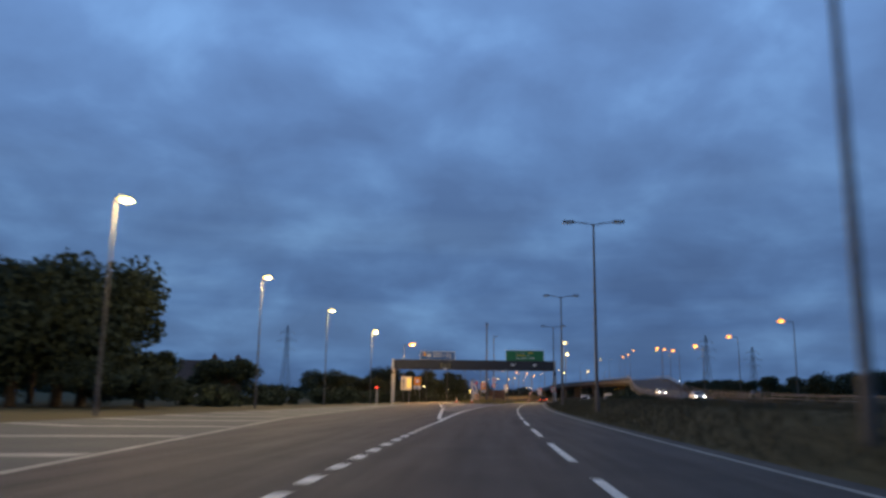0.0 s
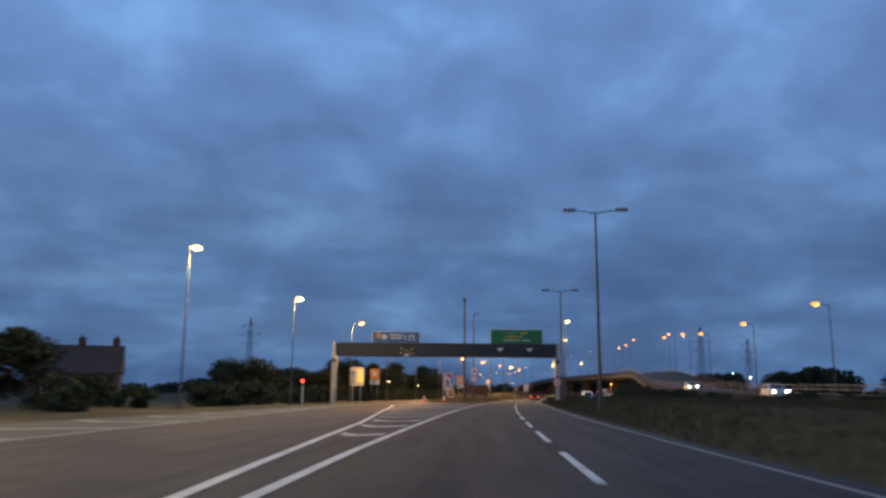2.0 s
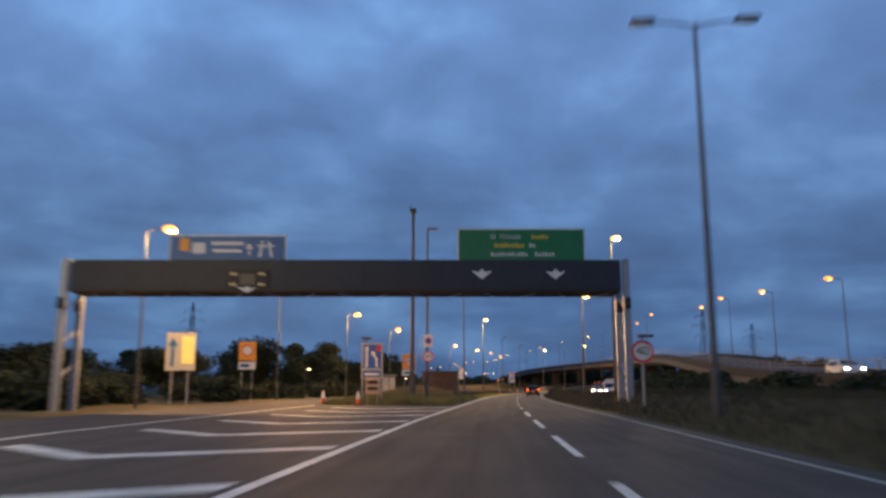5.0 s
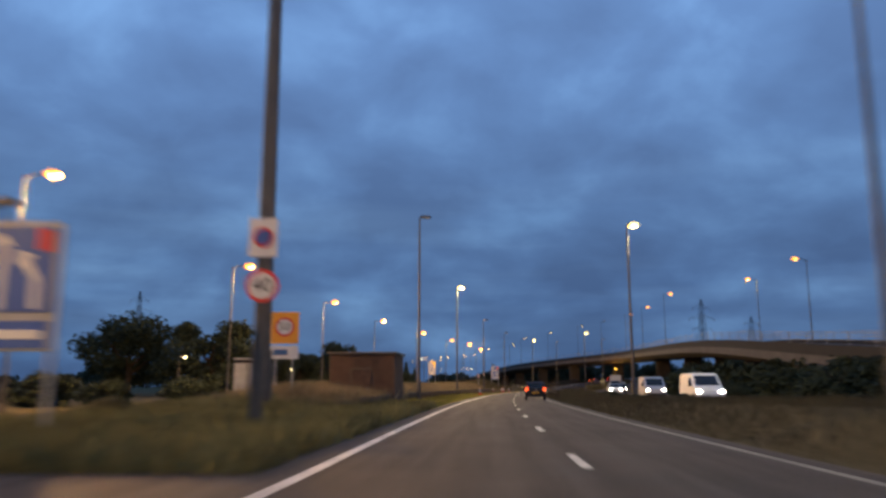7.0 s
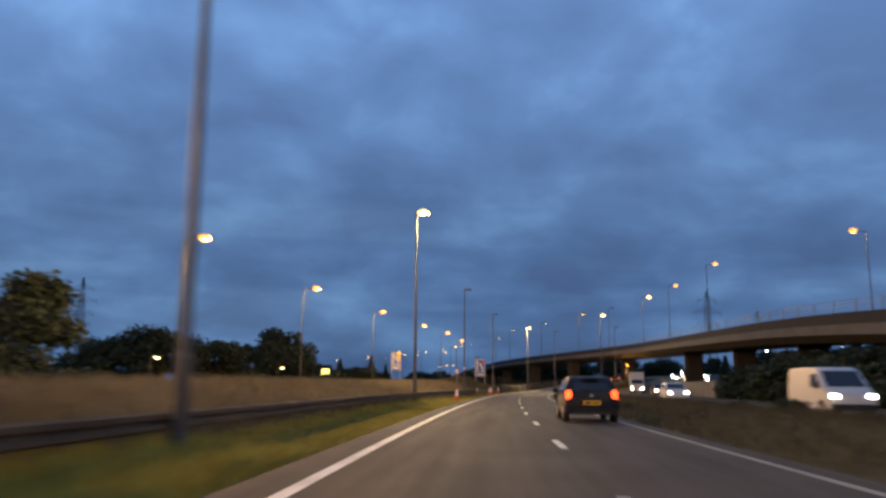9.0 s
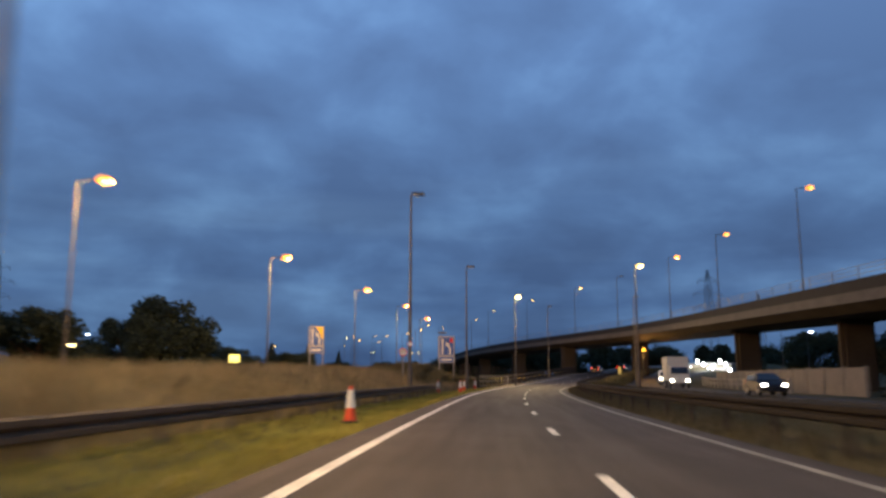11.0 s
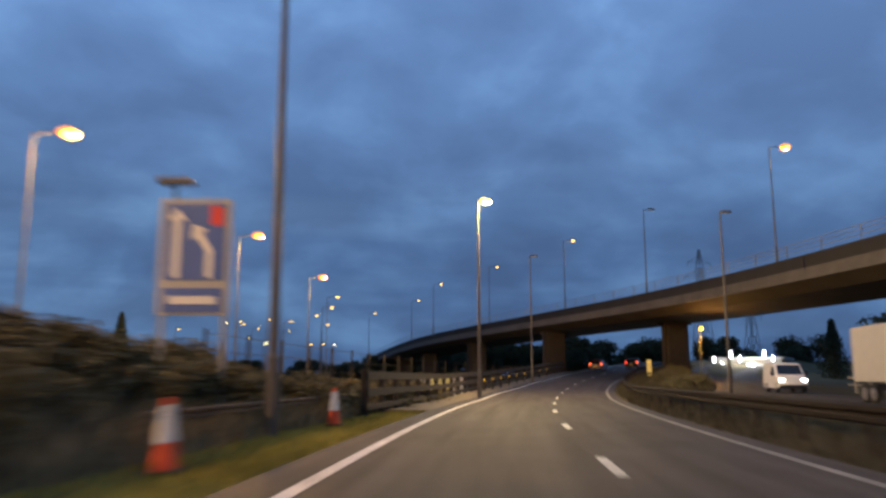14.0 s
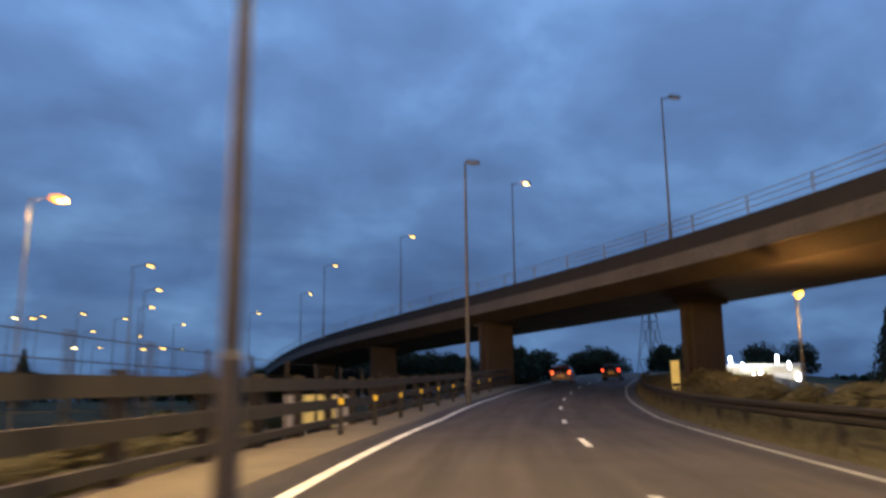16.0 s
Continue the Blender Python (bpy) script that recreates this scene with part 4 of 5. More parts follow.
def wheel(t, x, y, r):
    bm = bmesh.new()
    s = 1 if x > 0 else -1
    tube(bm, (x - s * 0.1, y, r), (x + s * 0.1, y, r), r, r, 24)
    tyre = part("wheel", bm, TYRE, t, "black tyre on a metal rim", smooth=False)
    bm = bmesh.new()
    tube(bm, (x + s * 0.09, y, r), (x + s * 0.115, y, r), r * 0.66, r * 0.6, 16)
    part("rim", bm, RIM, tyre)


def quad(parent, name, pts, mat, label="", thick=0.012):
    bm = bmesh.new()
    bm.faces.new([bm.verts.new(p) for p in pts])
    bmesh.ops.recalc_face_normals(bm, faces=bm.faces)
    bmesh.ops.solidify(bm, geom=bm.faces[:], thickness=thick)
    return part(name, bm, mat, parent, label)


def car(m, label, colour, category="car", lit=True, back=True, tall=1.5, amber=False):
    """A hatchback, its front to +y."""
    t = thing("hatchback_car", m, label, category, "cars on the road")
    k = tall / 1.5
    prof = [(-2.0, 0.28), (-2.06, 0.5), (-2.02, 0.82), (-1.98, 0.98), (-1.72, 1.36 * k), (-1.45, 1.47 * k), (-0.6, 1.5 * k), (0.2, 1.46 * k), (1.0, 1.0), (1.75, 0.84), (1.98, 0.66), (2.02, 0.3)]
    prof += arch(1.28, 0.37, 0.28) + arch(-1.28, 0.37, 0.28)
    body = part("body", loft_body(prof, 0.88, 0.9, 0.3), colour, t, smooth=True)
    body.data.set_sharp_from_angle(angle=0.7)
    w = lambda z: 0.88 - 0.3 * max(0, z - 0.9)
    quad(t, "rear_window", [(-0.62, -2.02, 1.02), (0.62, -2.02, 1.02), (0.52, -1.79, 1.35 * k), (-0.52, -1.79, 1.35 * k)], GLASS, "dark rear window")
    quad(t, "windscreen", [(-0.7, 0.97, 1.04), (0.7, 0.97, 1.04), (0.6, 0.3, 1.43 * k), (-0.6, 0.3, 1.43 * k)], GLASS, "dark windscreen")
    for s in (-1, 1):
        quad(t, "side_window", [(s * (w(1.0) + 0.006), -1.5, 1.0), (s * (w(1.0) + 0.006), 0.75, 1.0), (s * (w(1.36 * k) + 0.006), 0.2, 1.36 * k), (s * (w(1.36 * k) + 0.006), -1.35, 1.36 * k)], GLASS, "dark side windows")
        bm = bmesh.new()
        box(bm, (s * 0.98, 0.62, 1.02), (0.2, 0.12, 0.15))
        part("door_mirror", bm, colour, t, bevel=0.03)
        bm = bmesh.new()
        box(bm, (s * 0.75, -2.04, 0.9), (0.19, 0.12, 0.3))
        part("tail_light", bm, (TAIL_HOT if amber else TAIL) if back else REFLECT, t, "glowing red tail light" if back else "red tail light", bevel=0.03)
        bm = bmesh.new()
        box(bm, (s * 0.66, -2.11, 0.42), (0.24, 0.05, 0.1))
        part("rear_reflector", bm, REFLECT, t, "red bumper reflector", bevel=0.01)
        bm = bmesh.new()
        box(bm, (s * 0.66, 1.96, 0.7), (0.34, 0.16, 0.18))
        part("headlight", bm, HEAD, t, "glowing headlight", bevel=0.04)
        for y in (-1.28, 1.28):
            wheel(t, s * 0.8, y, 0.32)
    bm = bmesh.new()
    box(bm, (0, -2.08, 0.4), (1.7, 0.14, 0.26))
    bumper = part("rear_bumper", bm, colour, t, bevel=0.05)
    plate = panel(t, "number_plate", 0, 0.64, 0.56, 0.14, -2.1, PLATE_Y, "yellow number plate with plain dark bars", 0.03)
    for x in (-0.13, 0.13):
        panel(plate, "plate_bar", x, 0.64, 0.2, 0.07, -2.12, BLACK, thick=0.006)
    disc(t, "badge", 0, 0.88, 0.05, -2.09, RIM)
    bm = bmesh.new()
    tube(bm, (0.0, -2.045, 1.04), (-0.34, -2.0, 1.12), 0.012, 0.008, 6)
    part("rear_wiper", bm, BLACK, t)
    bm = bmesh.new()
    box(bm, (0, -1.78, 1.42 * k), (0.5, 0.22, 0.03))
    part("roof_spoiler", bm, colour, t, bevel=0.01)
    bm = bmesh.new()
    box(bm, (0, -2.12, 0.31), (1.2, 0.08, 0.1))
    part("bumper_skirt", bm, BLACK, t, bevel=0.02)
    return t


def van(m, label, colour, length=4.9):
    t = thing("panel_van", m, label, "van", "vans on the road")
    h = length / 2
    prof = [(-h, 0.3), (-h - 0.02, 1.0), (-h + 0.04, 1.9), (-h + 0.2, 2.02), (0.5, 2.02), (0.95, 1.9), (1.75, 1.15), (h - 0.1, 0.95), (h, 0.6), (h, 0.3)]
    prof += arch(h - 0.85, 0.38, 0.3) + arch(-h + 0.95, 0.38, 0.3)
    part("body", loft_body(prof, 0.95, 1.1, 0.1), colour, t, smooth=True).data.set_sharp_from_angle(angle=0.7)
    quad(t, "windscreen", [(-0.78, 1.72, 1.22), (0.78, 1.72, 1.22), (0.72, 1.03, 1.87), (-0.72, 1.03, 1.87)], GLASS, "dark windscreen")
    for s in (-1, 1):
        quad(t, "side_window", [(s * 0.955, 0.3, 1.2), (s * 0.955, 1.4, 1.2), (s * 0.9, 0.95, 1.75), (s * 0.9, 0.3, 1.75)], GLASS, "dark cab window")
        bm = bmesh.new()
        box(bm, (s * 0.72, h - 0.06, 0.82), (0.3, 0.2, 0.2))
        part("headlight", bm, HEAD, t, "glowing headlight", bevel=0.04)
        bm = bmesh.new()
        box(bm, (s * 0.84, -h, 1.0), (0.14, 0.08, 0.5))
        part("tail_light", bm, REFLECT, t, bevel=0.02)
        bm = bmesh.new()
        box(bm, (s * 1.08, 1.35, 1.3), (0.2, 0.12, 0.3))
        part("door_mirror", bm, BLACK, t, bevel=0.03)
        for y in (h - 0.85, -h + 0.95):
            wheel(t, s * 0.84, y, 0.33)
    bm = bmesh.new()
    box(bm, (0, h + 0.0, 0.42), (1.8, 0.16, 0.3))
    part("front_bumper", bm, BLACK, t, bevel=0.05)
    return t


def lorry(m, label, colour):
    t = thing("box_lorry", m, label, "lorry", "lorries on the road")
    bm = bmesh.new()
    box(bm, (0, -1.2, 2.3), (2.4, 6.2, 2.6))
    part("cargo_box", bm, colour, t, "plain white cargo box", bevel=0.05)
    bm = bmesh.new()
    v = box(bm, (0, 3.0, 1.55), (2.2, 1.7, 2.0))
    for q in v:
        if q.co.z > 2 and q.co.y > 3:
            q.co.y -= 0.35
    part("cab", bm, colour, t, bevel=0.12)
    quad(t, "windscreen", [(-0.95, 3.74, 1.65), (0.95, 3.74, 1.65), (0.9, 3.53, 2.35), (-0.9, 3.53, 2.35)], GLASS, "dark windscreen")
    bm = bmesh.new()
    box(bm, (0, 0, 0.75), (0.9, 7.4, 0.3))
    part("chassis", bm, BLACK, t)
    for s in (-1, 1):
        bm = bmesh.new()
        box(bm, (s * 0.85, 3.86, 0.85), (0.34, 0.1, 0.24))
        part("headlight", bm, HEAD, t, "glowing headlight", bevel=0.03)
        for y in (2.9, -2.4, -3.4):
            wheel(t, s * 1.0, y, 0.45)
    return t


def at_road(s, o, turn=0):
    return Matrix.Translation(along(s, o, 0.0)) @ pose(0, 0, 0, 0, 0, bearing(s) + turn)


NAVYCAR = paint("dark_car_paint", (0.006, 0.007, 0.011), 0.5)
NAVYCAR.node_tree.nodes["Principled BSDF"].inputs["Specular IOR Level"].default_value = 0.25
NAVYCAR.node_tree.nodes["Principled BSDF"].inputs["Coat Weight"].default_value = 0.0
REDCAR = paint("dark_red_paint", (0.05, 0.008, 0.008), 0.35)
SILVER = paint("silver_paint", (0.4, 0.4, 0.4), 0.35)
WHITEVAN = paint("white_van_paint", (0.7, 0.7, 0.68), 0.4)
car(at_road(217.0, 3.25), "very dark blue hatchback with lit tail lights and a yellow plate", NAVYCAR, amber=True)
car(at_road(404.0, -0.4), "dark red hatchback with lit tail lights in the nearside lane", REDCAR, amber=True)
car(at_road(411.0, 3.4), "black hatchback with lit red tail lights in the offside lane", NAVYCAR)
van(at_road(202.5, 14.2, 180), "white panel van with lit headlights on the opposite carriageway", WHITEVAN)
van(at_road(224.0, 14.5, 180), "silver van with lit headlights on the opposite carriageway", SILVER, 4.6)
car(at_road(257.0, 14.3, 180), "grey car with lit headlights on the opposite carriageway", SILVER, back=False)
car(at_road(288.0, 17.6, 180), "dark car with lit headlights on the opposite carriageway", NAVYCAR, back=False)
lorry(at_road(329.0, 17.4, 180), "dull white box lorry with lit headlights on the opposite carriageway", paint("dull_white_paint", (0.4, 0.4, 0.385), 0.5))
for s, o in ((128, 29.0), (176, 31)):
    p = along(s, o)
    k = int(np.argmin(np.hypot(fly_c[:, 0] - p.x, fly_c[:, 1] - p.y)))
    car(Matrix.Translation(Vector(fly_c[k]) + Vector((-1.8, 0, 0.04))) @ pose(0, 0, 0, 0, 0, 174), "pale car with lit headlights coming down the ramp", SILVER, back=False)
for s, o, kind in ((362, -18.2, "red"), (420, -16.5, "van"), (431, -15.5, "pale")):
    m = Matrix.Translation(along(s, o, slip_level(s) + 0.02)) @ pose(0, 0, 0, 0, 0, bearing(s))
    if kind == "van":
        van(m @ pose(0, 0, 0, 0, 0, 180), "white van with lit headlights on the lower road", WHITEVAN)
    else:
        car(m, "%s car with lit tail lights on the lower road" % ("dull red" if kind == "red" else "pale grey"), paint("dull_red_paint", (0.3, 0.06, 0.03), 0.4) if kind == "red" else SILVER)


# ---------------------------------------------------------------- buildings
def brick_hut():
    t = thing("brick_hut", Matrix.Translation(along(191.2, -7.0, 0.0)) @ pose(0, 0, 0, 0, 0, bearing(191)), "small flat-roofed brown brick hut in the long grass", "hut")
    W, D, H = 3.6, 3.6, 2.88
    bm = bmesh.new()
    box(bm, (0, 0, H / 2), (W - 0.012, D - 0.012, H))
    walls = part("wall", bm, material("mortar", (0.075, 0.06, 0.048), 0.95, vary=0.2, scale=4), t)
    # the slab's sky-lit rim is put into its colour with the paler concrete
    bm = bmesh.new()
    box(bm, (0, 0, H + 0.06), (W + 0.24, D + 0.24, 0.12))
    part("roof_slab", bm, EDGE, t, "thin concrete roof slab, sky light put into its pale colour", bevel=0.02)
    me = bpy.data.meshes.new("brick")
    bm = bmesh.new()
    box(bm, (0, 0, 0), (0.215, 0.05, 0.064))
    bm.to_mesh(me)
    bm.free()
    me.materials.append(BRICK)
    n, rest = 0, bmesh.new()
    for row in range(37):
        for side, (w, rot) in enumerate(((W, 0), (D, 90))):
            for col in range(16):
                x = -w / 2 + 0.1125 + col * 0.225 + (0.1125 if row % 2 else 0)
                if x > w / 2 - 0.02 or (side == 0 and abs(x) < 0.6 and row < 28):
                    continue
                m = Matrix.Rotation(radians(rot), 4, "Z") @ Matrix.Translation((x, -(D if rot == 0 else W) / 2 + 0.015, 0.05 + row * 0.0765))
                if row >= 25 and n < 300:
                    b = new("brick", me)
                    b.parent, b.matrix_basis = walls, m
                    n += 1
                else:
                    bmesh.ops.create_cube(rest, size=1.0, matrix=m @ Matrix.Diagonal((0.215, 0.05, 0.064, 1)))
    tagged(part("brickwork", rest, BRICK, walls), kind="stuff")
    bm = bmesh.new()
    box(bm, (0, -D / 2, 1.02), (1.0, 0.08, 2.05))
    door = part("door", bm, RUST, t, "dark brown flush door", bevel=0.01)
    bm = bmesh.new()
    tube(bm, (0.38, -D / 2 - 0.07, 0.98), (0.38, -D / 2 - 0.07, 1.12), 0.02, 0.02, 8)
    part("door_handle", bm, STEEL, door)


brick_hut()


def kiosk(m, w, d, h):
    t = thing("roadside_cabinet", m, "pale grey roadside equipment cabinet in the grass", "cabinet")
    bm = bmesh.new()
    box(bm, (0, 0, h / 2 - 0.1), (w, d, h + 0.2))
    part("cabinet_body", bm, CONCRETE, t, bevel=0.03)
    bm = bmesh.new()
    box(bm, (0, 0, h + 0.05), (w + 0.1, d + 0.1, 0.08))
    part("cabinet_roof", bm, STEEL, t, bevel=0.02)
    for x in (-w / 4, w / 4):
        panel(t, "cabinet_door", x, h / 2, w / 2 - 0.06, h - 0.3, -d / 2 - 0.01, STEEL, thick=0.03)


kiosk(Matrix.Translation(along(184.5, -11.6, 0.4)) @ pose(0, 0, 0, 0, 0, -5), 1.35, 0.9, 2.0)

ROOF = material("roof_tiles", (0.05, 0.036, 0.03), 0.9, vary=0.3, scale=2, bump=0.4)
RENDERW = material("house_wall", (0.06, 0.048, 0.04), 0.9, vary=0.2, scale=1.2, bump=0.2)


def house(m, w, d, h):
    t = thing("house", m, "small dark house with a pitched tiled roof and two chimneys", "house")
    bm = bmesh.new()
    box(bm, (0, 0, h / 2 - 0.2), (w, d, h + 0.4))
    wall = part("wall", bm, RENDERW, t)
    bm = bmesh.new()
    a, b, z0, z1 = w / 2 + 0.3, d / 2 + 0.3, h - 0.05, h + 3.7
    v = [bm.verts.new(p) for p in ((-a, -b, z0), (a, -b, z0), (a, b, z0), (-a, b, z0), (-a, 0, z1), (a, 0, z1))]
    for f in ((0, 1, 5, 4), (2, 3, 4, 5), (1, 2, 5), (3, 0, 4), (3, 2, 1, 0)):
        bm.faces.new([v[i] for i in f])
    roof = part("roof", bm, ROOF, t)
    for x in (w / 2 - 5.0, w / 2 - 0.8):
        bm = bmesh.new()
        box(bm, (x, 0, h + 3.8), (0.9, 0.7, 1.8))
        stack = part("chimney", bm, BRICK, roof, bevel=0.02)
        for y in (-0.18, 0.18):
            bm = bmesh.new()
            tube(bm, (x, y, h + 4.68), (x, y, h + 5.05), 0.12, 0.1, 8)
            part("chimney_pot", bm, BRICK, t)
    for x in (-w / 4, w / 4):
        for z in (1.4,):
            fr = panel(t, "window", x, z, 1.2, 1.2, -d / 2 - 0.02, WHITE, thick=0.08)
            for dx in (-0.28, 0.28):
                panel(fr, "pane", x + dx, z, 0.5, 1.04, -d / 2 - 0.065, GLASS, thick=0.02)


house(pose(-50, 143, 0, 0, 0, 20), 11, 8, 3.5)


def depot():
    t = thing("lit_depot", pose(100, 419, -0.2, 0, 0, -38.5), "low pale commercial building with bright floodlights", "commercial building")
    bm = bmesh.new()
    box(bm, (0, 0, 2.3), (11, 14, 4.6))
    part("wall", bm, CLAD, t)
    bm = bmesh.new()
    box(bm, (0, 0, 4.7), (11.8, 14.8, 0.35))
    part("roof", bm, STEEL, t, bevel=0.03)
    for k in range(2):
        door = panel(t, "shutter", -2.5 + 5 * k, 1.9, 3.6, 3.6, -7.05, STEEL, "grey roller shutter", 0.1)
        for z in range(8):
            panel(door, "shutter_slat", -2.5 + 5 * k, 0.35 + 0.44 * z, 3.5, 0.38, -7.12, STEEL, thick=0.05)
    for k, x in enumerate((-5.2, -4.7, -3.9, -2.4, -1.0, 0.2, 1.0, 2.9, 4.2, 5.1)):
        bm = bmesh.new()
        box(bm, (x, -7.4, (4.6, 2.9, 3.7, 5.3)[k % 4]), ((0.22, 0.3, 0.34, 0.2)[k % 4], 0.25, (0.8, 1.5, 0.6, 1.1)[k % 4]))
        part("floodlight", bm, COLD, t, "bright white floodlight", bevel=0.05)


CLAD = material("pale_cladding", (0.24, 0.22, 0.18), 0.7, vary=0.3, scale=0.8, bump=0.05)
depot()
d = bpy.data.lights.new("floodlight", "POINT")
d.color, d.energy, d.shadow_soft_size = (1.0, 0.93, 0.8), 3200, 0.5
new("floodlight", d).location = (92, 409, 5.0)
for x, y in ((92, 372), (104, 384), (120, 398), (135, 410), (110, 360)):
    column("yard_lamp", "tall white yard lamp beyond the carriageway", pose(x, y, -0.1), 10.5, 0.5, "white", 0.8, "yard lamps")
column("yard_lamp", "white lamp standing beyond the fields", pose(-52, 420, -0.1), 11, 0.5, "white", 0.8, "yard lamps")
column("yard_lamp", "white lamp standing beyond the fields", pose(-28, 330, -0.1), 5, 0.5, "white", 0.7, "yard lamps")
column("yard_lamp", "white lamp standing beyond the fields", pose(-38, 195, -0.1), 5, 0.5, "white", 0.7, "yard lamps")


# ---------------------------------------------------------------- pylons
def pylon(m, tall):
    t = thing("electricity_pylon", m, "grey lattice electricity pylon on the horizon", "pylon", "electricity pylons")
    bm = bmesh.new()
    lv = [(0, 4.2), (0.25, 2.7), (0.5, 1.6), (0.7, 1.1), (0.85, 0.9), (1.0, 0.25)]
    for (a, ra), (b, rb) in zip(lv, lv[1:]):
        ca = [(ra * x, ra * y, a * tall) for x, y in ((-1, -1), (1, -1), (1, 1), (-1, 1))]
        cb = [(rb * x, rb * y, b * tall) for x, y in ((-1, -1), (1, -1), (1, 1), (-1, 1))]
        for i in range(4):
            j = (i + 1) % 4
            tube(bm, ca[i], cb[i], 0.16, 0.14, 4)
            tube(bm, ca[i], cb[j], 0.1, 0.1, 4)
            tube(bm, ca[j], cb[i], 0.1, 0.1, 4)
            tube(bm, cb[i], cb[j], 0.1, 0.1, 4)
    part("lattice_tower", bm, STEEL, t)
    for z, r in ((0.66, 6.5), (0.78, 8.0), (0.9, 5.5)):
        bm = bmesh.new()
        for s in (-1, 1):
            tube(bm, (s * 0.8, 0, z * tall), (s * r, 0, z * tall), 0.13, 0.08, 4)
            tube(bm, (s * 0.8, 0, (z + 0.045) * tall), (s * r, 0, z * tall), 0.1, 0.07, 4)
            tube(bm, (s * r, 0, z * tall), (s * r, 0, z * tall - 1.6), 0.12, 0.12, 6)
        part("cross_arm", bm, STEEL, t)


pylon(pose(155, 545, 0, 0, 0, 20), 46)
pylon(pose(205, 600, 0, 0, 0, 20), 42)
pylon(pose(-144, 572, 0, 0, 0, -10), 52)


# ---------------------------------------------------------------- trees
def crown_mesh(seed, leaves=5200, conifer=False, big=1.0):
    rng = np.random.default_rng(seed)
    if conifer:
        blobs = [(0.25 * (1 - h) * math.cos(k * 2.4), 0.25 * (1 - h) * math.sin(k * 2.4), h, 0.05 + 0.24 * (1 - h)) for k, h in enumerate(np.linspace(0.15, 0.97, 26))]
    else:
        blobs = []
        for k in range(26):
            a, r, h = rng.uniform(0, 6.28), 0.42 * math.sqrt(rng.uniform()), rng.uniform(0.22, 0.86)
            r *= 1.15 - abs(h - 0.5) * 1.2
            blobs.append((r * math.cos(a), r * math.sin(a), h, rng.uniform(0.09, 0.19)))
    pick = rng.integers(len(blobs), size=leaves)
    b = np.array(blobs)[pick]
    d = rng.normal(size=(leaves, 3))
    d /= np.linalg.norm(d, axis=1)[:, None]
    c = b[:, :3] + d * (b[:, 3] * rng.uniform(0.45, 1.15, leaves))[:, None]
    u = rng.normal(size=(leaves, 3))
    v = np.cross(u, rng.normal(size=(leaves, 3)))
    size = rng.uniform(0.01, 0.028, leaves)[:, None] * big
    u *= size / np.linalg.norm(u, axis=1)[:, None]
    v *= 0.7 * size / np.linalg.norm(v, axis=1)[:, None]
    verts = np.stack([c - u, c - v, c + u, c + v], axis=1).reshape(-1, 3)
    me = bpy.data.meshes.new("crown")
    me.from_pydata(verts.tolist(), [], np.arange(4 * leaves).reshape(-1, 4).tolist())
    me.materials.append(LEAF)
    return me


CROWNS = [crown_mesh(k, 11000) for k in range(5)]
BUSHES = [crown_mesh(k + 20, 2600, big=1.9) for k in range(5)]
DRYLEAF = material("dry_brown_leaves", (0.098, 0.086, 0.04), 0.95, vary=0.25, scale=0.6, bump=0.0, second=(0.122, 0.106, 0.05))
BROWN = []
for k in range(5):
    me = crown_mesh(k + 40, 6500, big=1.15)
    me.materials[0] = DRYLEAF
    BROWN.append(me)
FIR = crown_mesh(9, 6000, True)
trunk_bm = bmesh.new()
tube(trunk_bm, (0, 0, -0.03), (0, 0, 0.5), 0.035, 0.02, 9)
for k in range(7):
    a = k * 1.9
    tube(trunk_bm, (0, 0, 0.22 + 0.035 * k), (0.28 * math.cos(a), 0.28 * math.sin(a), 0.5 + 0.04 * k), 0.016, 0.005, 6)
TRUNK = bpy.data.meshes.new("trunk")
trunk_bm.to_mesh(TRUNK)
TRUNK.materials.append(BARK)


def tree(x, y, tall, wide, seed, z=-0.1, fir=False):
    t = thing("tree", pose(x, y, z, 0, 0, seed * 67 % 360), "dark pointed conifer standing alone" if fir else "broad dark leafy tree standing beyond the verge", "tree", "roadside trees")
    a = new("trunk", TRUNK)
    b = new("crown", FIR if fir else CROWNS[seed % 5])
    for o in (a, b):
        o.parent = t
        o.scale = (wide, wide, tall)


rng = random.Random(4)
for k, (s, o, tall, wide) in enumerate(((62, -34.3, 12, 13), (59.5, -34.9, 12.6, 13), (57, -37, 11.5, 13), (67, -32, 5.5, 8), (60, -28, 3.5, 6), (70, -44, 9.5, 11), (52, -43, 10, 12), (57, -30, 4, 7), (90, -33, 6, 9), (106, -50, 5, 8), (150, -38, 6, 10), (164, -40, 5, 10), (180, -46, 6, 11), (196, -40, 6.5, 10), (242, -37.2, 9.7, 13), (244, -49, 10.2, 13), (258, -58, 6, 10), (290, -56, 8, 13), (305, -48, 9.0, 11), (322, -50, 9.0, 9), (352, -60, 8, 13), (292, -50, 10, 12), (322, -56, 6, 11), (356, -44, 6, 10), (210, -52, 7, 12), (84, -50, 8, 12))):
    tree(*along(s, o).xy, tall, wide, k)
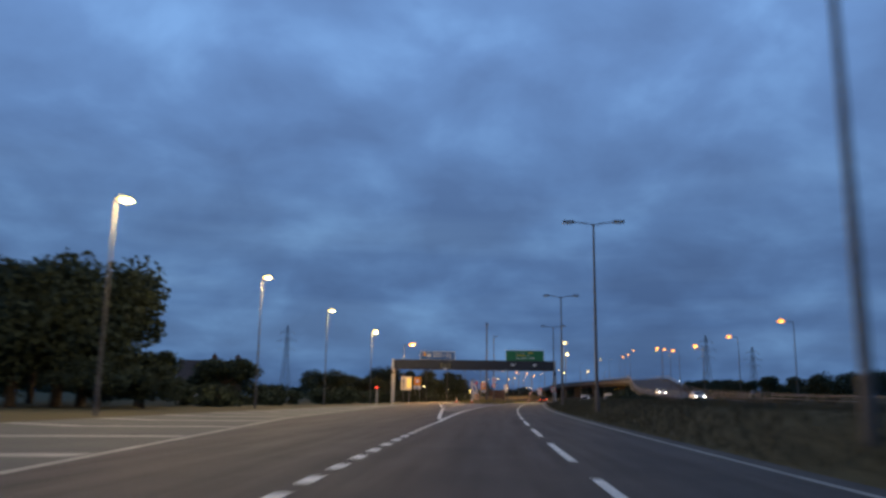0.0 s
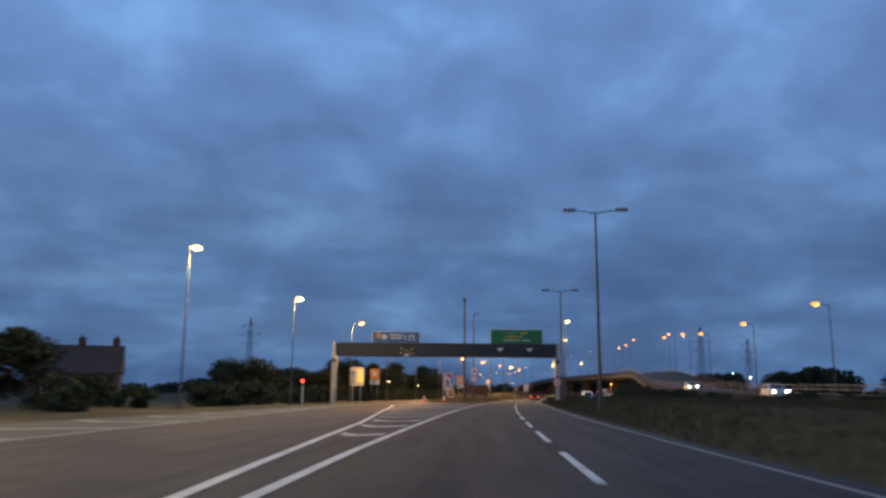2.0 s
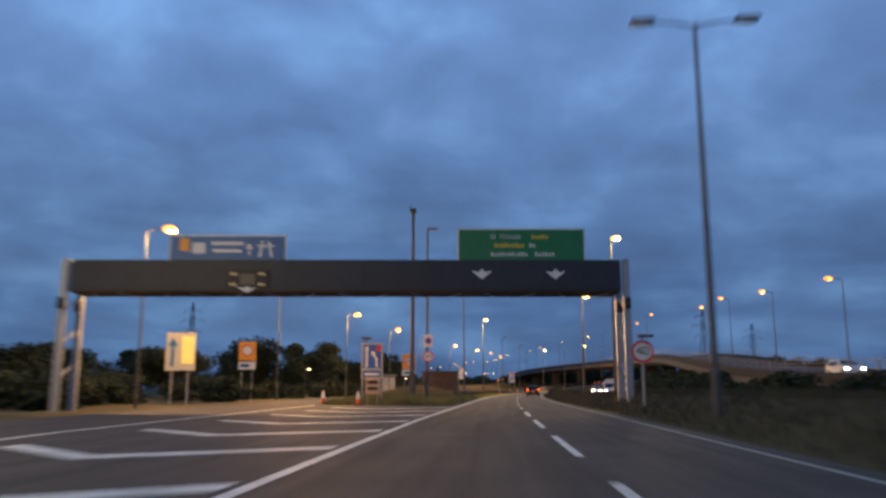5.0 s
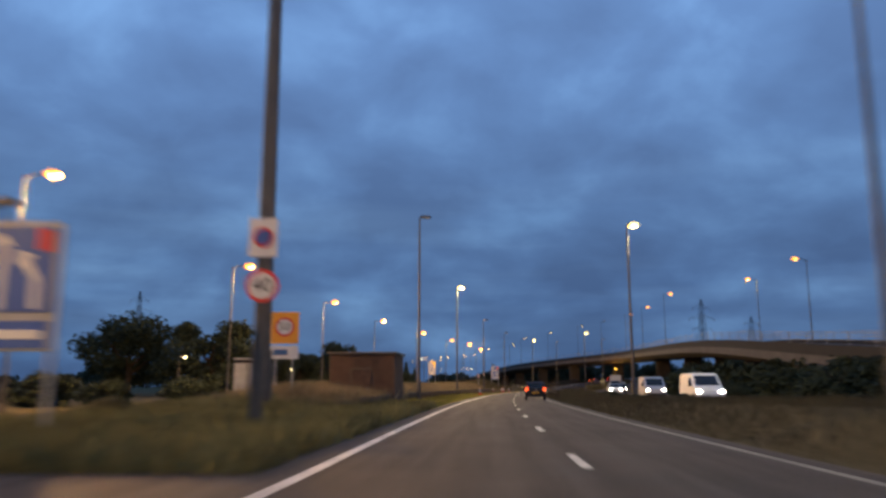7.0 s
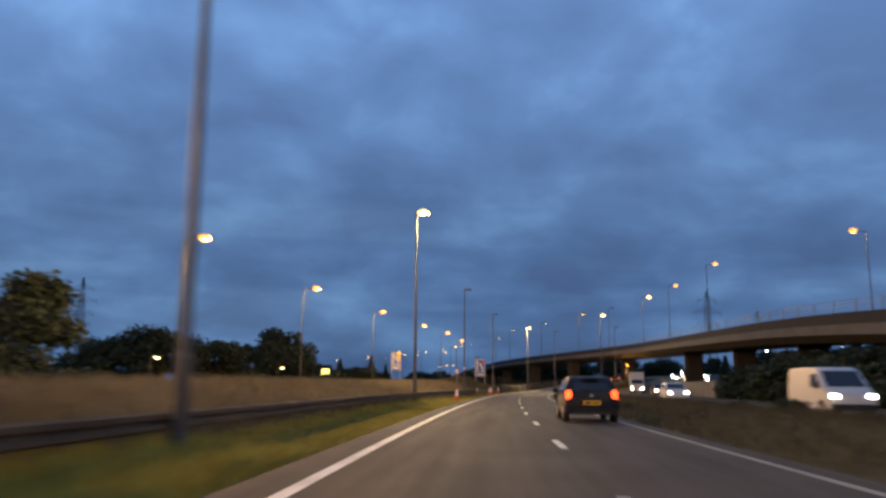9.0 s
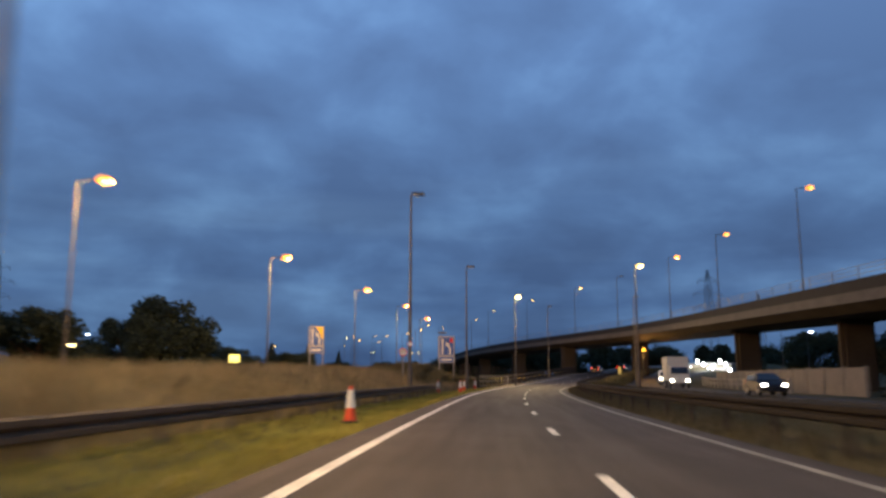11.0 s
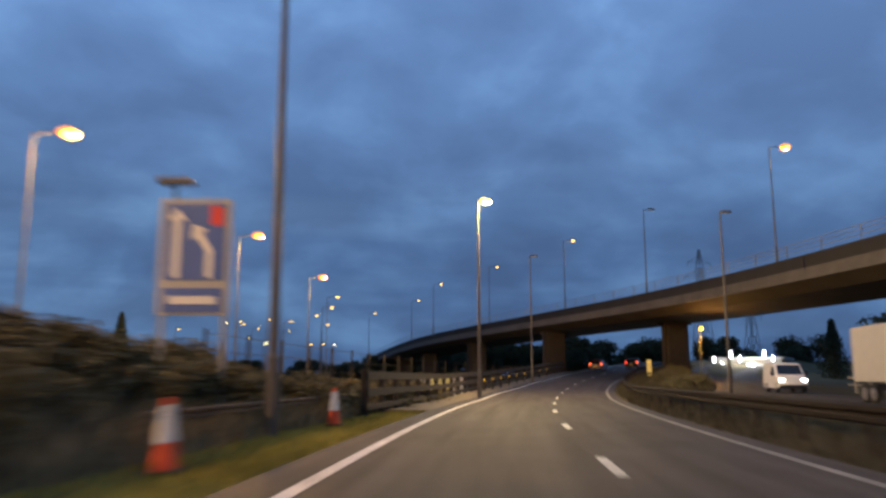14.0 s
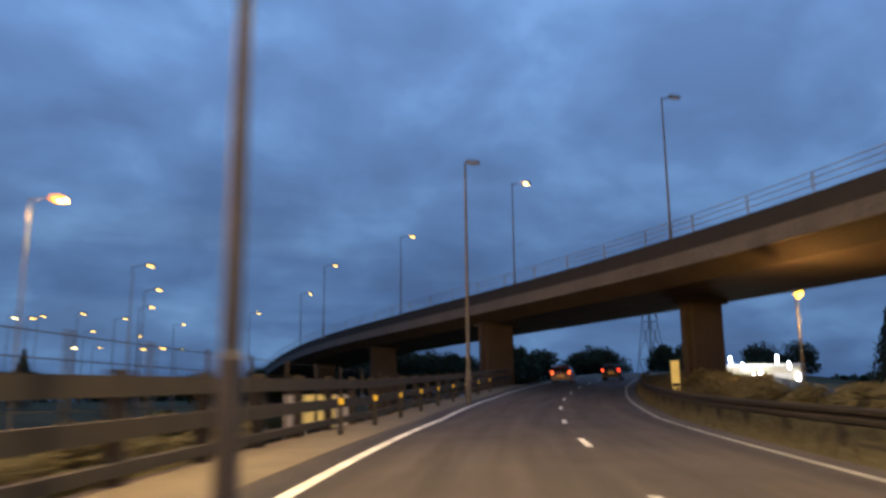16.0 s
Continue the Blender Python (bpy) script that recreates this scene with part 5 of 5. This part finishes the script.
for k, (x, y, tall, wide) in enumerate(((62, 190, 7, 9), (74, 205, 8, 10), (70, 160, 7, 10), (84, 175, 9, 11), (95, 240, 9, 12), (88, 300, 9, 12), (96, 318, 10, 12), (100, 338, 9, 11), (80, 520, 13, 17), (98, 510, 14, 17), (116, 505, 13, 16), (132, 492, 13, 17), (150, 480, 12, 17), (66, 560, 13, 18), (40, 500, 8, 13), (50, 528, 9, 14), (60, 520, 11, 15), (70, 512, 12, 15), (30, 520, 6, 12), (20, 560, 8, 14), (2, 540, 8, 13), (-15, 520, 8, 14), (170, 450, 10, 14), (185, 430, 10, 14), (74, 534, 13, 17), (89, 528, 13, 17), (107, 522, 13, 17), (124, 516, 13, 16), (142, 505, 12, 16), (56, 545, 12, 16))):
    tree(x, y, tall, wide, k + 3)
tree(-12.4, 338.7, 12.2, 14, 2)
tree(113, 398, 13, 13, 3)
tree(126, 405, 12.5, 13, 4)
tree(98, 394, 9.5, 6, 1, fir=True)
tree(-10.4, 350, 7.3, 5, 2, fir=True)
tree(-4.7, 390, 7.7, 5, 5, fir=True)
tree(3.7, 380, 8.3, 4, 4, fir=True)
tree(-6.9, 360, 6.2, 9, 2)
tree(6, 446, 8, 4, 3, fir=True)

# ---------------------------------------------------------------- far woods, grass and shrubs
def quads(name, c, u, v, mat, label, category):
    verts = np.stack([c - u - v, c + u - v, c + u + v, c - u + v], axis=1).reshape(-1, 3)
    me = bpy.data.meshes.new(name)
    me.from_pydata(verts.tolist(), [], np.arange(len(verts)).reshape(-1, 4).tolist())
    me.materials.append(mat)
    return tagged(new(name, me), label, category, kind="stuff")


g = np.random.default_rng(11)
n = 42000
a = g.uniform(0, 2 * math.pi, n)
r = g.uniform(520, 640, n)
top = 7 + 3.0 * np.sin(a * 23) + 2.5 * np.sin(a * 61 + 1) + 2 * np.sin(a * 117 + 2)
top = np.clip(top, 2.5, 14)
h = top * np.sqrt(g.uniform(0, 1, n))
c = np.c_[40 + r * np.sin(a), 230 + r * np.cos(a), h - 0.3]
u = g.normal(size=(n, 3))
v = np.cross(u, g.normal(size=(n, 3)))
u *= (g.uniform(0.8, 1.9, n) / np.linalg.norm(u, axis=1))[:, None]
v *= (g.uniform(0.8, 1.9, n) / np.linalg.norm(v, axis=1))[:, None]
quads("far_woods", c, u, v, LEAF, "dark belt of distant trees along the horizon", "woods")


def blades(name, spots, tall, width, mat, label):
    """Grass: narrow leaning blades, one quad drawn to a point each."""
    n = len(spots)
    a = g.uniform(0, 6.28, n)
    hgt = tall * g.uniform(0.45, 1.1, n)
    lean = g.normal(0, 0.28, (n, 2)) * hgt[:, None]
    w = np.c_[np.cos(a), np.sin(a), np.zeros(n)] * (width * g.uniform(0.5, 1.2, n))[:, None]
    tip = spots + np.c_[lean, hgt]
    mid = spots + np.c_[lean * 0.35, hgt * 0.55]
    verts = np.stack([spots - w, spots + w, mid + w * 0.7, tip, mid - w * 0.7], axis=1).reshape(-1, 3)
    me = bpy.data.meshes.new(name)
    me.from_pydata(verts.tolist(), [], np.arange(5 * n).reshape(-1, 5).tolist())
    me.materials.append(mat)
    return tagged(new(name, me), label, "grass", kind="stuff")


def scatter(n, s0, s1, o0, o1, sink=0.02):
    s = g.uniform(s0, s1, n)
    o = g.uniform(0, 1, n)
    lo = np.array([o0(q) if callable(o0) else o0 for q in s])
    hi = np.array([o1(q) if callable(o1) else o1 for q in s])
    o = lo + (hi - lo) * o
    return np.array([tuple(along(a, b, height(a, b) - sink)) for a, b in zip(s, o)])


DRY = material("dry_grass", (0.18, 0.145, 0.085), 0.95, vary=0.45, scale=0.5, bump=0, second=(0.25, 0.205, 0.12))
LUSH = material("verge_grass", (0.25, 0.225, 0.04), 0.9, vary=0.4, scale=0.3, bump=0, second=(0.34, 0.3, 0.075))
for m in (DRY, LUSH):
    m.node_tree.nodes["Principled BSDF"].inputs["Specular IOR Level"].default_value = 0.15
SCRUB = material("scrub_leaves", (0.044, 0.04, 0.022), 0.95, vary=0.35, scale=0.5, bump=0, second=(0.058, 0.052, 0.028))
blades("dry_grass", scatter(56000, 176, 318, -11.5, lambda s: verge_rail(max(182, s)) - 0.15), 0.75, 0.022, DRY, "tall straw-coloured dry grass on the bank")
blades("verge_grass", scatter(60000, 158, 322, lambda s: verge_rail(max(182, s)) - 0.2, lambda s: edge_left(s) - 0.95), 0.16, 0.02, LUSH, "short rough green verge grass")
blades("reserve_grass", scatter(110000, -5, 420, lambda s: edge_right(s) + 0.7, 11.2), 0.34, 0.016, SCRUB, "rough dark grass on the central reserve")
blades("tall_grass", scatter(9000, 179, 196, -10.5, -5.3), 1.0, 0.024, DRY, "tall straw-coloured grass in front of the brick hut")
blades("hut_grass", scatter(9000, 184, 203, -6.4, -3.3), 0.34, 0.024, LUSH, "tall rough grass round the brick hut")
OLIVE = material("olive_grass", (0.1, 0.1, 0.034), 0.9, vary=0.45, scale=0.4, bump=0, second=(0.17, 0.155, 0.06))
blades("nose_grass", scatter(42000, 157.5, 190, -11.8, -3.0), 0.6, 0.026, OLIVE, "rough grass in the nose of the slip road")


def shrub(p, size, seed, dry=False):
    t = thing("shrub", Matrix.Translation(p) @ pose(0, 0, 0, 0, 0, seed * 41), "dense brown shrub growing on the verge bank" if dry else "low dark shrub growing on the roadside", "shrub", "roadside shrubs")
    q = new("foliage", (BROWN if dry else BUSHES)[seed % 5])
    q.parent = t
    q.scale = (size * 1.5, size * 1.5, size)
    q.location = (0, 0, -0.22 * size)
    q = new("stem", TRUNK)
    q.parent = t
    q.scale = (size * 0.6, size * 0.6, size)


for k in range(17):
    s = 150 + k * 5.2 + rng.uniform(-2, 2)
    shrub(along(s, rng.uniform(8.2, 10.2), 0.2), rng.uniform(0.45, 0.85), k)
for k in range(14):
    s = 168 + k * 10 + rng.uniform(-4, 4)
    shrub(along(s, rng.uniform(-11.5, -9), 0.4), rng.uniform(0.5, 1.0), k + 2, True)
for k in range(44):
    s = 287 + k * 0.85
    o = rng.uniform(-10.0, -6.0)
    shrub(along(s, o, height(s, o)), rng.uniform(0.9, 1.5) * (1.0 if o < -7.5 else 1.3), k + 1, True)
for k in range(26):
    s = 96 + k * 6.5 + rng.uniform(-2, 2)
    shrub(along(s, rng.uniform(21.5, 25), -0.1), rng.uniform(1.3, 2.6), k + 3)

for k in range(64):
    s = 72 + k * 4.2 + rng.uniform(-1.5, 1.5)
    shrub(along(s, rng.uniform(-33, -25.5), -0.1), rng.uniform(1.8, 3.4), k)

for k in range(34):
    s = 292 + k * 3.6
    shrub(along(s, rng.uniform(-27, -23.5), slip_level(s) - 0.1), rng.uniform(3.2, 4.8), k + 2)
for k in range(16):
    s = 316 + k * 2.4
    shrub(along(s, rng.uniform(-9.5, -7.5), -1.2), rng.uniform(2.0, 2.6), k, True)
for k in range(14):
    s = 318 + k * 1.5
    shrub(along(s, rng.uniform(-7.2, -6.2), -0.9), rng.uniform(2.4, 2.9), k + 1, True)
for k in range(18):
    s = 297 + k * 1.7
    o = rng.uniform(-9.8, -8.0)
    shrub(along(s, o, height(s, o)), rng.uniform(1.9, 2.5), k + 3, True)

# a dark belt of trees behind and below the flyover
for k in range(22):
    f = k / 21
    x, y = 57 + 31 * f + rng.uniform(-2, 2), 222 + 122 * f + rng.uniform(-3, 3)
    tree(x + 5, y, 4.6 + 3.4 * min(1.0, f * 2) + rng.uniform(-0.6, 0.8), 9, k + 2)
for k in range(20):
    s = 202 + k * 4.2
    shrub(along(s, rng.uniform(25, 29), -0.1), rng.uniform(4.2, 6.0), k + 1)

# far lamps beyond the lower road
for n, (x, y, z) in enumerate(((15.4, 430, 7.3), (23.1, 430, 7.2), (25.2, 432, 7.4), (27.2, 434, 7.4), (-8.5, 426, 8.6), (1.0, 428, 9.6), (8.7, 430, 10.8), (10.3, 436, 11.6), (15.7, 432, 11.6), (-18.7, 390, 5.4), (12.1, 424, 10.2))):
    column("street_lamp", "distant lit amber lamp beyond the lower road", pose(x - 0.6, y, -0.1), z, 0.3, "far" if n % 3 else "far_white", 0.7, "distant lamps")

# low white lamps along the path behind the field
for x, y, z in ((-16.2, 225, 4.0), (-11.1, 259.3, 3.5), (-3.6, 283.8, 3.2)):
    column("path_lamp", "low white lamp on a thin post beyond the field", pose(x - 0.5, y, -0.3), z + 0.25, 0.2, "far_white", 0.6, "low path lamps")


def post_fence(s0, s1, o):
    t = thing("post_fence", pose(0, 0, 0), "low pale post and rail fence beyond the opposite carriageway", "fence")
    for z in (0.45, 0.95):
        rail_profile("rail", s0, s1, o, z, z + 0.12, 0.05, FENCE, t, wave=False)
    bm = bmesh.new()
    box(bm, (0, 0, 0.55), (0.18, 0.18, 1.3))
    me = bpy.data.meshes.new("post")
    bm.to_mesh(me)
    bm.free()
    me.materials.append(FENCE)
    s = s0
    while s < s1:
        q = new("post", me)
        q.parent, q.location = t, along(s, o + 0.1, -0.05)
        s += 3.4


FENCE = material("pale_fence", (0.3, 0.27, 0.22), 0.8, vary=0.3, scale=1.5, bump=0.15)
post_fence(300, 356, 22.6)

# one more van far along the opposite carriageway
van(at_road(352, 17.4, 180), "white van with lit headlights far along the opposite carriageway", WHITEVAN)

for k in range(16):
    s = 146 + k * 4.2
    shrub(along(s, rng.uniform(22, 25.5), -0.1), rng.uniform(2.2, 3.4), k + 2)


def boundary_wall(s0, s1, o, tall):
    t = thing("boundary_wall", pose(0, 0, 0), "pale concrete panel wall beyond the opposite carriageway", "wall")
    n = int((s1 - s0) / 4)
    for k in range(n):
        a, b = along(s0 + 4 * k, o, 0), along(s0 + 4 * k + 3.94, o, 0)
        bm = bmesh.new()
        turn = Matrix.Rotation(math.atan2(b.y - a.y, b.x - a.x), 4, "Z")
        box(bm, (a + b) / 2 + Vector((0, 0, tall / 2 - 0.3)), ((b - a).length, 0.16, tall + 0.6), turn)
        panel_ = part("wall_panel", bm, WALLPANEL, t, bevel=0.015)
        bm = bmesh.new()
        box(bm, a + Vector((0, 0, tall / 2 - 0.25)), (0.24, 0.26, tall + 0.7), turn)
        part("wall_post", bm, WALLPANEL, panel_, bevel=0.015)


WALLPANEL = material("wall_panel_concrete", (0.17, 0.15, 0.12), 0.9, vary=0.3, scale=0.6, bump=0.25, fine=8)
boundary_wall(288, 348, 24.2, 1.9)

# scrub along the far edge of the central reserve, near the bridge
for k in range(26):
    s = 345 + k * 2.3
    shrub(along(s, rng.uniform(9.6, 11.4), -0.1), rng.uniform(1.3, 2.0), k + 1, True)
